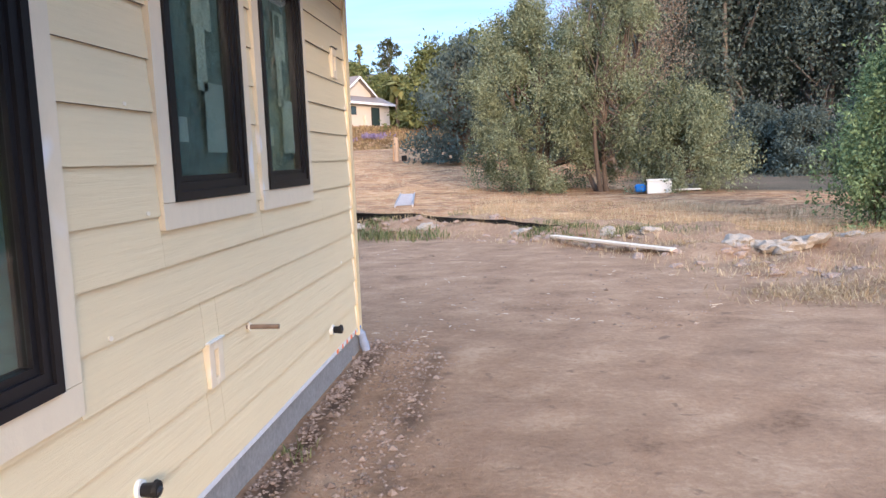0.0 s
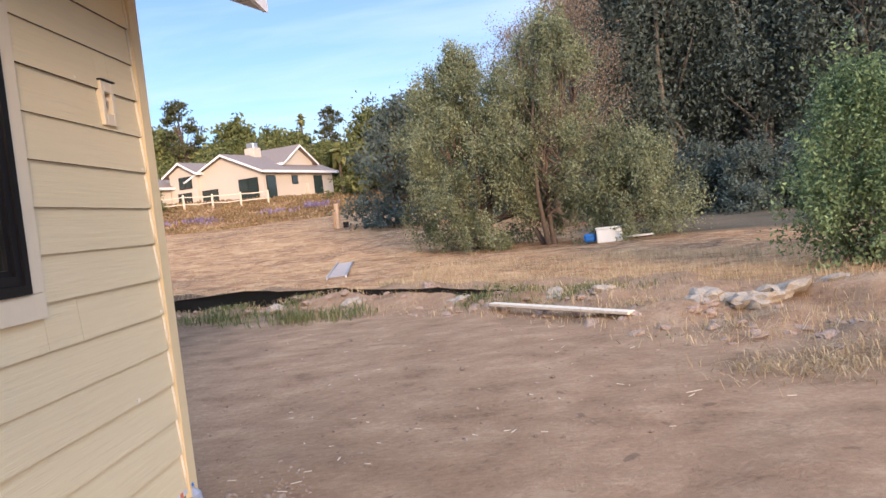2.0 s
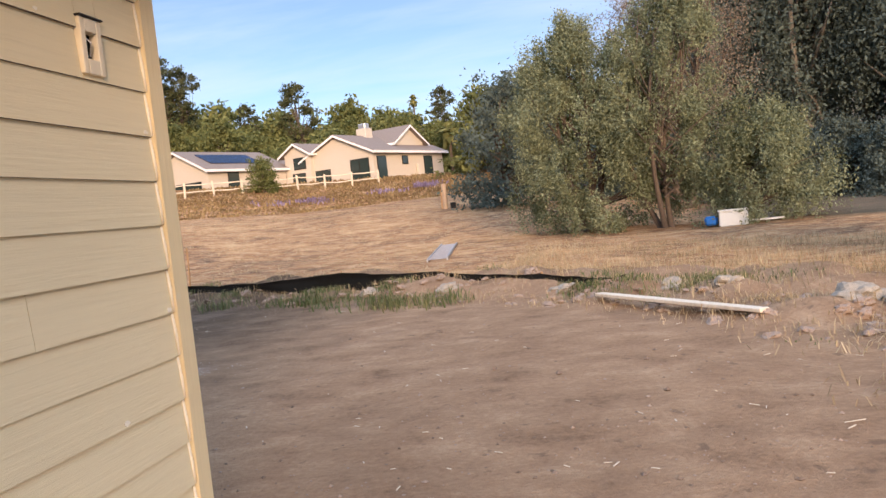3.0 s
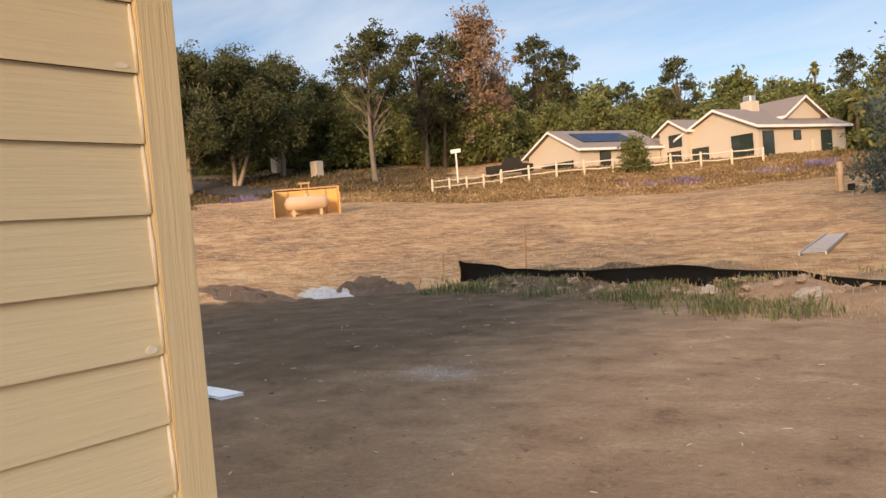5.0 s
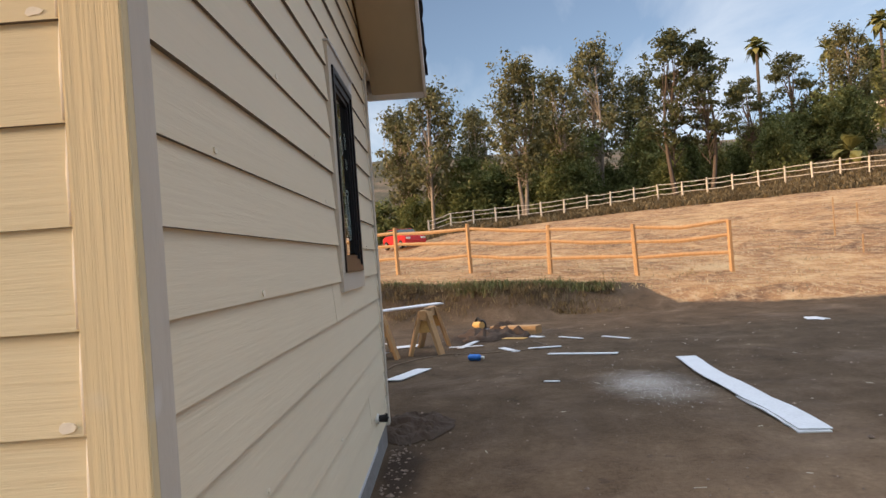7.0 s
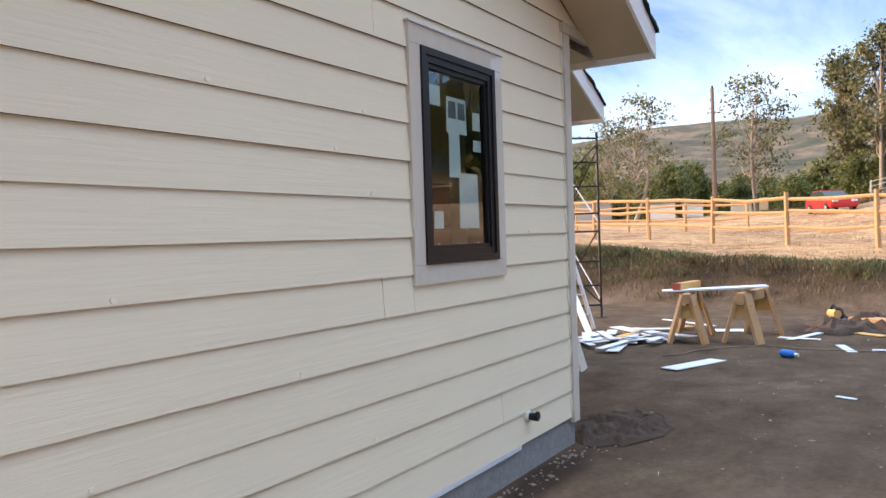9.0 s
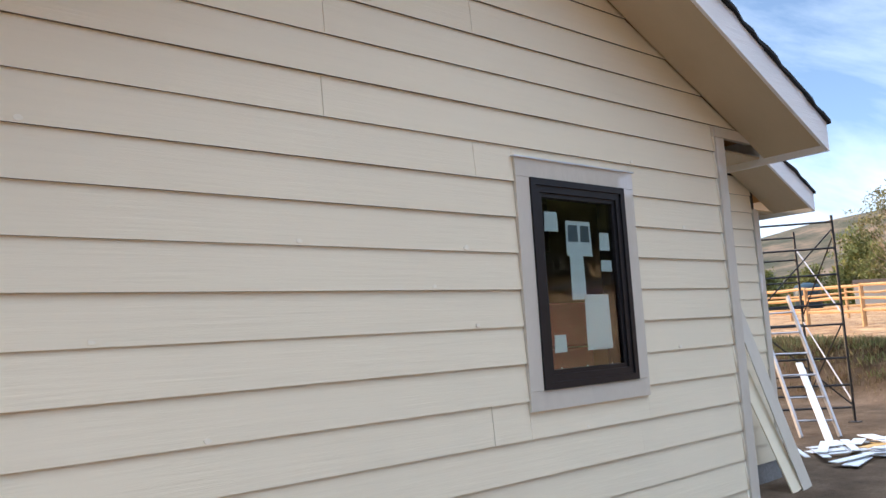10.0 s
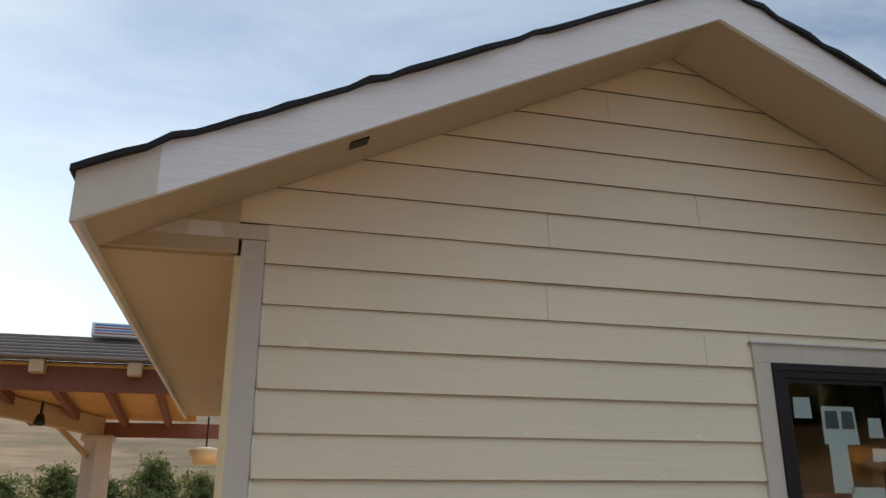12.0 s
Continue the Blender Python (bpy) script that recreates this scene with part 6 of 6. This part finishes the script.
# ---- gas tank behind a plywood screen ----
tk = thing("gas_tank", "tan horizontal gas tank on small feet", "tank", Matrix.Translation(on_ground(48.9, 40, 0)) @ pose(0, 0, 0, 0, 0, 48.9))
part("vessel", tube([(-1.15, 0, 0.62), (-1.05, 0, 0.62), (-0.9, 0, 0.62), (0.9, 0, 0.62), (1.05, 0, 0.62), (1.15, 0, 0.62)], [0.05, 0.28, 0.38, 0.38, 0.28, 0.05], 16), M_TANK, tk, smooth=True)
part("valve_dome", tube([(0, 0, 0.98), (0, 0, 1.12)], [0.15, 0.13], 10), M_TANK, tk)
for x in (-0.7, 0.7):
    part("foot", box((x - 0.08, -0.25, -0.1), (x + 0.08, 0.25, 0.3)), M_TANK, tk)
scn = thing("plywood_screen", "open yellow plywood screen round the gas tank", "screen", Matrix.Translation(on_ground(48.9, 40.9, 0)) @ pose(0, 0, 0, 0, 0, 48.9))
part("back_panel", box((-1.65, 0.15, -0.1), (1.65, 0.20, 1.30), None, 0.004), M_YELLOWWOOD, scn)
for x in (-1.7, 1.65):
    part("end_panel", box((x, -1.3, -0.1), (x + 0.05, 0.2, 1.35), None, 0.004), M_YELLOWWOOD, scn)
part("top_rail", box((-1.72, 0.1, 1.36), (1.72, 0.24, 1.44), None, 0.004), M_WOOD, scn)
for x in (-1.0, 0.0, 1.0):
    part("batten", box((x, 0.09, -0.05), (x + 0.08, 0.15, 1.30)), M_WOOD, scn)
part("crossbar", bar((-0.35, 1.2, 1.75), (0.3, 1.2, 1.75), 0.1, 0.1), M_WOOD, scn)
part("crossbar_leg", bar((-0.2, 1.2, 0.2), (-0.2, 1.2, 1.75), 0.07, 0.07), M_WOOD, scn)
part("crossbar_leg", bar((0.2, 1.2, 0.2), (0.2, 1.2, 1.75), 0.07, 0.07), M_WOOD, scn)

wp = thing("well_head", "rusty orange stand pipe with a small black box", "stand pipe", on_ground(10.8, 37.5, 0))
part("casing", tube([(0, 0, -0.1), (0, 0, 1.25), (0, 0, 1.3)], [0.13, 0.13, 0.1], 10), M_TANK, wp)
part("control_box", box((0.28, -0.1, 0), (0.55, 0.12, 0.3), None, 0.02), M_RUBBER, wp)
part("brace", bar((-0.18, 0, 0), (-0.16, 0, 1.0), 0.06, 0.06), M_RAIL, wp)
wb = thing("storage_box", "white plastic storage box under the trees", "box", Matrix.Translation(on_ground(-9.8, 23.0, 0, (1.63, -3.44))) @ pose(0, 0, 0, 0, 0, -8))
part("box_body", box((-0.37, -0.25, 0.0), (0.37, 0.25, 0.40), None, 0.02), M_PAPER, wb)
part("box_lid", box((-0.39, -0.27, 0.40), (0.39, 0.27, 0.45), None, 0.015), M_PAPER, wb)
part("blue_tarp", box((-0.75, -0.1, 0.05), (-0.40, 0.3, 0.30), None, 0.06), M_BLUE, wb)
tagged(link_bm("pallet_board", box((5.9, 19.4, 0.16), (6.9, 19.75, 0.20)), M_WHITEBOARD), "flat pale board lying under the trees", "board")

# ---- houses far off ----


def block(house, x0, x1, y0, y1, ev, rg, along, windows=(), side=()):
    """One gabled wing: walls, tiled roof with pale fascia, windows. along: 'x' or 'y' for the ridge."""
    o, t = 0.45, 0.16
    bm = box((x0, y0, -1.0), (x1, y1, ev))
    part("wall", bm, M_STUCCO, house)
    if along == "y":
        mx = (x0 + x1) / 2
        part("gable_wall", prism([(x0, ev), (x1, ev), (mx, rg - 0.05)], y0, y1, lambda u, z, d: Vector((u, d, z))), M_STUCCO, house)
        sl = (rg - ev) / ((x1 - x0) / 2)
        for xa, s in ((x0, -1), (x1, 1)):
            e = (xa + s * o, ev - o * sl)
            part("roof", prism([e, (mx, rg), (mx, rg + t), (e[0], e[1] + t)], y0 - o, y1 + o, lambda u, z, d: Vector((u, d, z))), M_TILEROOF, house)
            part("fascia", prism([(e[0], e[1] - 0.06), (mx, rg - 0.06), (mx, rg + t - 0.03), (e[0], e[1] + t - 0.03)], y0 - o - 0.04, y0 - o - 0.005, lambda u, z, d: Vector((u, d, z))), M_FASCIA, house)
    else:
        my = (y0 + y1) / 2
        part("gable_wall", prism([(y0, ev), (y1, ev), (my, rg - 0.05)], x0, x1, lambda u, z, d: Vector((d, u, z))), M_STUCCO, house)
        sl = (rg - ev) / ((y1 - y0) / 2)
        for ya, s in ((y0, -1), (y1, 1)):
            e = (ya + s * o, ev - o * sl)
            part("roof", prism([e, (my, rg), (my, rg + t), (e[0], e[1] + t)], x0 - o, x1 + o, lambda u, z, d: Vector((d, u, z))), M_TILEROOF, house)
            part("fascia", prism([(e[0], e[1] - 0.06), (my, rg - 0.06), (my, rg + t - 0.03), (e[0], e[1] + t - 0.03)], x1 + o + 0.005, x1 + o + 0.04, lambda u, z, d: Vector((d, u, z))), M_FASCIA, house)
        part("fascia", box((x0 - o, y0 - o - 0.05, ev - o * sl - 0.05), (x1 + o, y0 - o - 0.01, ev - o * sl + t)), M_FASCIA, house)
    for (wx, wz, ww, wh) in windows:
        w = part("window", box((wx - ww / 2 - 0.08, y0 - 0.06, wz - 0.08), (wx + ww / 2 + 0.08, y0 - 0.02, wz + wh + 0.08)), M_RUBBER, house)
        part("pane", box((wx - ww / 2, y0 - 0.085, wz), (wx + ww / 2, y0 - 0.062, wz + wh)), M_DARKGLASS, w)
        if ww > 1.2:
            part("mullion", box((wx - 0.03, y0 - 0.10, wz), (wx + 0.03, y0 - 0.087, wz + wh)), M_RUBBER, w)
    if along == "y":
        part("fascia", box((x1 + o + 0.01, y0 - o, ev - o * sl - 0.05), (x1 + o + 0.05, y1 + o, ev - o * sl + t)), M_FASCIA, house)
    for (wy, wz, ww, wh) in side:
        w = part("window", box((x1 + 0.02, wy - ww / 2 - 0.06, wz - 0.06), (x1 + 0.06, wy + ww / 2 + 0.06, wz + wh + 0.06)), M_RUBBER, house)
        part("pane", box((x1 + 0.062, wy - ww / 2, wz), (x1 + 0.085, wy + ww / 2, wz + wh)), M_DARKGLASS, w)


def house_at(az, d, z, label):
    p = far(az, d, z)
    return thing("house", label, "house", Matrix.Translation(p) @ pose(0, 0, 0, 0, 0, az))


TURN = -22.3
h = thing("house", "beige stucco ranch house with grey tile roof", "house", Matrix.Translation(far(15.71, 63.4, 4.4)) @ pose(0, 0, 0, 0, 0, TURN))
block(h, -7.7, 0.0, 0.0, 10.9, 2.61, 4.30, "y", ((-5.7, 0.2, 1.6, 1.3), (-1.5, 0.2, 1.9, 1.8)), ((1.1, 0.2, 1.2, 1.9), (4.6, 1.45, 0.8, 0.65), (8.3, 0.35, 1.3, 1.75)))
block(h, -6.0, -1.2, 4.7, 9.5, 3.55, 5.0, "x")
block(h, -9.8, -6.75, -0.4, 6.0, 3.3, 4.15, "y", ((-8.2, 0.3, 1.4, 1.2), (-8.0, 2.0, 1.3, 0.9)))
block(h, -14.5, -9.9, 2.0, 8.0, 2.7, 3.7, "x")
ch = part("chimney", box((-4.4, 3.6, 2.5), (-3.3, 4.6, 5.1), None, 0.03), M_STUCCO, h)
part("chimney_cap", box((-4.25, 3.75, 5.1), (-3.45, 4.45, 5.55), None, 0.05), M_STEEL, ch, "pale metal chimney cowl")
part("gas_meter", box((0.05, 6.2, 0.4), (0.3, 6.7, 1.4), None, 0.02), M_STUCCO, h)
hg = thing("house", "beige stucco garage wing with solar panels", "house", Matrix.Translation(far(28.04, 63.4, 4.75)) @ pose(0, 0, 0, 0, 0, TURN))
# the wide dark front pane stands in for the shaded garage opening
block(hg, -7.0, 0.0, 0.0, 9.0, 1.95, 3.65, "y", ((-3.0, -0.5, 4.2, 1.45),), ((2.7, 0.4, 1.1, 1.2),))
sl = (3.65 - 1.95) / 3.5
for i in range(5):
    a = 1.1 + i * 1.15
    part("solar_panel", prism([(-0.7, 1.95 + 0.7 * sl + 0.20), (-2.6, 1.95 + 2.6 * sl + 0.20), (-2.6, 1.95 + 2.6 * sl + 0.25), (-0.7, 1.95 + 0.7 * sl + 0.25)], a, a + 1.1, lambda u, z, d: Vector((u, d, z))), M_SOLAR, hg)
put(rnd_tree, on_ground(24.2, 60.5, 0.2), 0.33, 1.0)
for a, d, z0, w in ((61.5, 104, 13.2, 7), (57.0, 110, 15.0, 9)):
    hh = house_at(a, d, z0, "white low house among trees on the hilltop")
    block(hh, -w / 2, w / 2, 0, 6, 2.6, 3.8, "x", ((-1.5, 0.8, 1.0, 1.1), (1.5, 0.8, 1.0, 1.1)))
for a, d in ((59.8, 84), (47.5, 74), (50.3, 82)):
    p = on_ground(a, d, 0)
    tagged(link_bm("gate_pillar", box((p.x - 0.45, p.y - 0.45, p.z - 0.2), (p.x + 0.45, p.y + 0.45, p.z + 1.5), None, 0.04), M_STUCCO), "tan stucco gate pillar on the hillside", "pillar", "gate pillars")
# steep asphalt drive on the hillside
def drive_strip(points, w):
    bm, rows = bmesh.new(), []
    for i, (a, d) in enumerate(points):
        p, q = far(a, d), far(*points[min(i + 1, len(points) - 1)]) - far(*points[max(i - 1, 0)])
        n = Vector((-q.y, q.x, 0)).normalized() * w / 2
        rows.append([bm.verts.new(grounded(v.x, v.y, dz)) for v, dz in ((p - n, 0.22), (p, 0.30), (p + n, 0.22), (p, -0.4))])
    for r1, r2 in zip(rows, rows[1:]):
        for k in range(4):
            bm.faces.new((r1[k], r2[k], r2[(k + 1) % 4], r1[(k + 1) % 4]))
    return bm


M_ASPHALT = plain("grey_asphalt", (0.062, 0.06, 0.062), 0.92, var=0.3, scale=1.5, bump=0.3)
tagged(link_bm("drive", drive_strip([(50.6 + 0.62 * i, 59.5 + 1.35 * i) for i in range(11)], 4.2), M_ASPHALT), "grey asphalt drive climbing the hillside", "road", kind="structure")
# sign by the drive and a parked dark car
sl_ = thing("drive_sign", "white sign on a slim post beside the drive", "sign", on_ground(37.2, 62, 0))
part("post", tube([(0, 0, -0.1), (0, 0, 2.6)], 0.07, 8), M_PAPER, sl_)
part("board", box((-0.5, -0.04, 2.5), (0.5, 0.04, 2.8), None, 0.01), M_PAPER, sl_)
c2 = thing("pickup", "dark pickup parked beside the garage wing", "car", Matrix.Translation(on_ground(33.6, 63.5, 0)) @ pose(0, 0, 0, 0, 0, 33))
body = prism([(-1.6, 0.4), (-1.6, 0.95), (-0.3, 1.0), (0.0, 1.5), (1.0, 1.5), (1.5, 1.0), (2.3, 0.9), (2.3, 0.4)], -0.85, 0.85, lambda u, z, d: Vector((u, d, z)))
part("body", body, M_RUBBER, c2)
for x in (-1.0, 1.6):
    part("wheel", tube([(x, -0.95, 0.35), (x, -0.75, 0.35)], 0.35, 12), M_RUBBER, c2)

# ---- covered patio beyond the wall's far end ----
pa = thing("patio_cover", "timber patio cover with red-brown beams and tiled roof", "patio cover")
part("front_beam", box((0.7, -8.1, 3.04), (4.6, -7.95, 3.42), None, 0.006), M_REDWOOD, pa)
part("rear_beam", bar((0.0, -11.2, 2.78), (2.25, -11.2, 2.78), 0.14, 0.24), M_REDWOOD, pa)
part("side_beam", bar((2.15, -11.2, 2.82), (4.6, -7.9, 3.18), 0.2, 0.30), M_TANBEAM, pa, "tan painted side beam")
part("ceiling_panel", prism([(-11.4, 2.96), (-7.9, 3.36), (-7.9, 3.39), (-11.4, 2.99)], 0.6, 4.7, lambda u, z, d: Vector((d, u, z))), M_YELLOWWOOD, pa)
for x in (1.05, 1.75, 2.45, 3.2, 3.95):
    part("rafter", bar((x, -11.2, 2.88), (x, -8.1, 3.26), 0.09, 0.13), M_REDWOOD, pa)
for x in (1.3, 2.5, 3.7):
    part("rafter_tail", box((x - 0.09, -7.95, 3.24), (x + 0.09, -7.75, 3.42), None, 0.01), M_TANBEAM, pa, "pale sawn rafter end")
for i in range(7):
    y = -7.72 - i * 0.24
    part("tile_course", box((0.5, y - 0.30, 3.43 + i * 0.085), (4.9, y, 3.475 + i * 0.085), None, 0.01), M_TILEROOF, pa, "weathered shingle course")
post = part("post", tube([(2.15, -11.2, -0.1), (2.15, -11.2, 2.3), (2.15, -11.2, 2.62)], [0.26, 0.23, 0.22], 4), M_STUCCO, pa, "tan square stucco post")
part("capital", box((1.9, -11.45, 2.58), (2.4, -10.95, 2.68), None, 0.02), M_STUCCO, post)
part("bracket", bar((2.2, -11.2, 2.25), (2.75, -10.5, 2.85), 0.07, 0.07), M_TANBEAM, pa)
fl = thing("flood_light", "small dark flood light under the patio roof", "lamp", (2.75, -9.6, 2.86))
part("housing", tube([(0, 0, 0), (0, 0.05, -0.13)], [0.05, 0.085], 10), M_RUBBER, fl)
part("bracket", tube([(0, 0, 0), (0, 0, 0.2)], 0.02, 6), M_RUBBER, fl)
lp = thing("wall_lantern", "cream bell-shaped hanging lamp on the patio", "lamp", (0.36, -10.0, 2.18))
part("shade", tube([(0, 0, 0), (0, 0, 0.10), (0, 0, 0.22), (0, 0, 0.27)], [0.19, 0.21, 0.30, 0.10], 14), M_LAMPSHADE, lp, smooth=True)
part("rod", tube([(0, 0, 0.27), (0, 0, 0.75)], 0.015, 6), M_RUBBER, lp)
ss = thing("shingle_bundle", "white wrapped bundle of shingles on the patio roof", "bundle", pose(1.75, -9.0, 3.94, 0, 0, 4))
part("wrapper", box((-0.34, -0.2, 0), (0.34, 0.2, 0.2), None, 0.01), M_PAPER, ss)
for i in range(4):
    part("printed_stripe", box((-0.28, 0.2005, 0.03 + i * 0.04), (0.30, 0.203, 0.05 + i * 0.04)), M_BLUE if i % 2 else M_RED, ss)
# eave box end closing the soffit at the gable
tagged(link_bm("soffit_end_panel", prism([(0.0, 2.712), (0.556, 2.712), (0.556, 2.72), (0.0, 2.98)], 0.012, -0.02, lambda u, z, d: Vector((u, d, z))), M_SOFFIT), "tan panel closing the eave box", "trim", kind="structure")
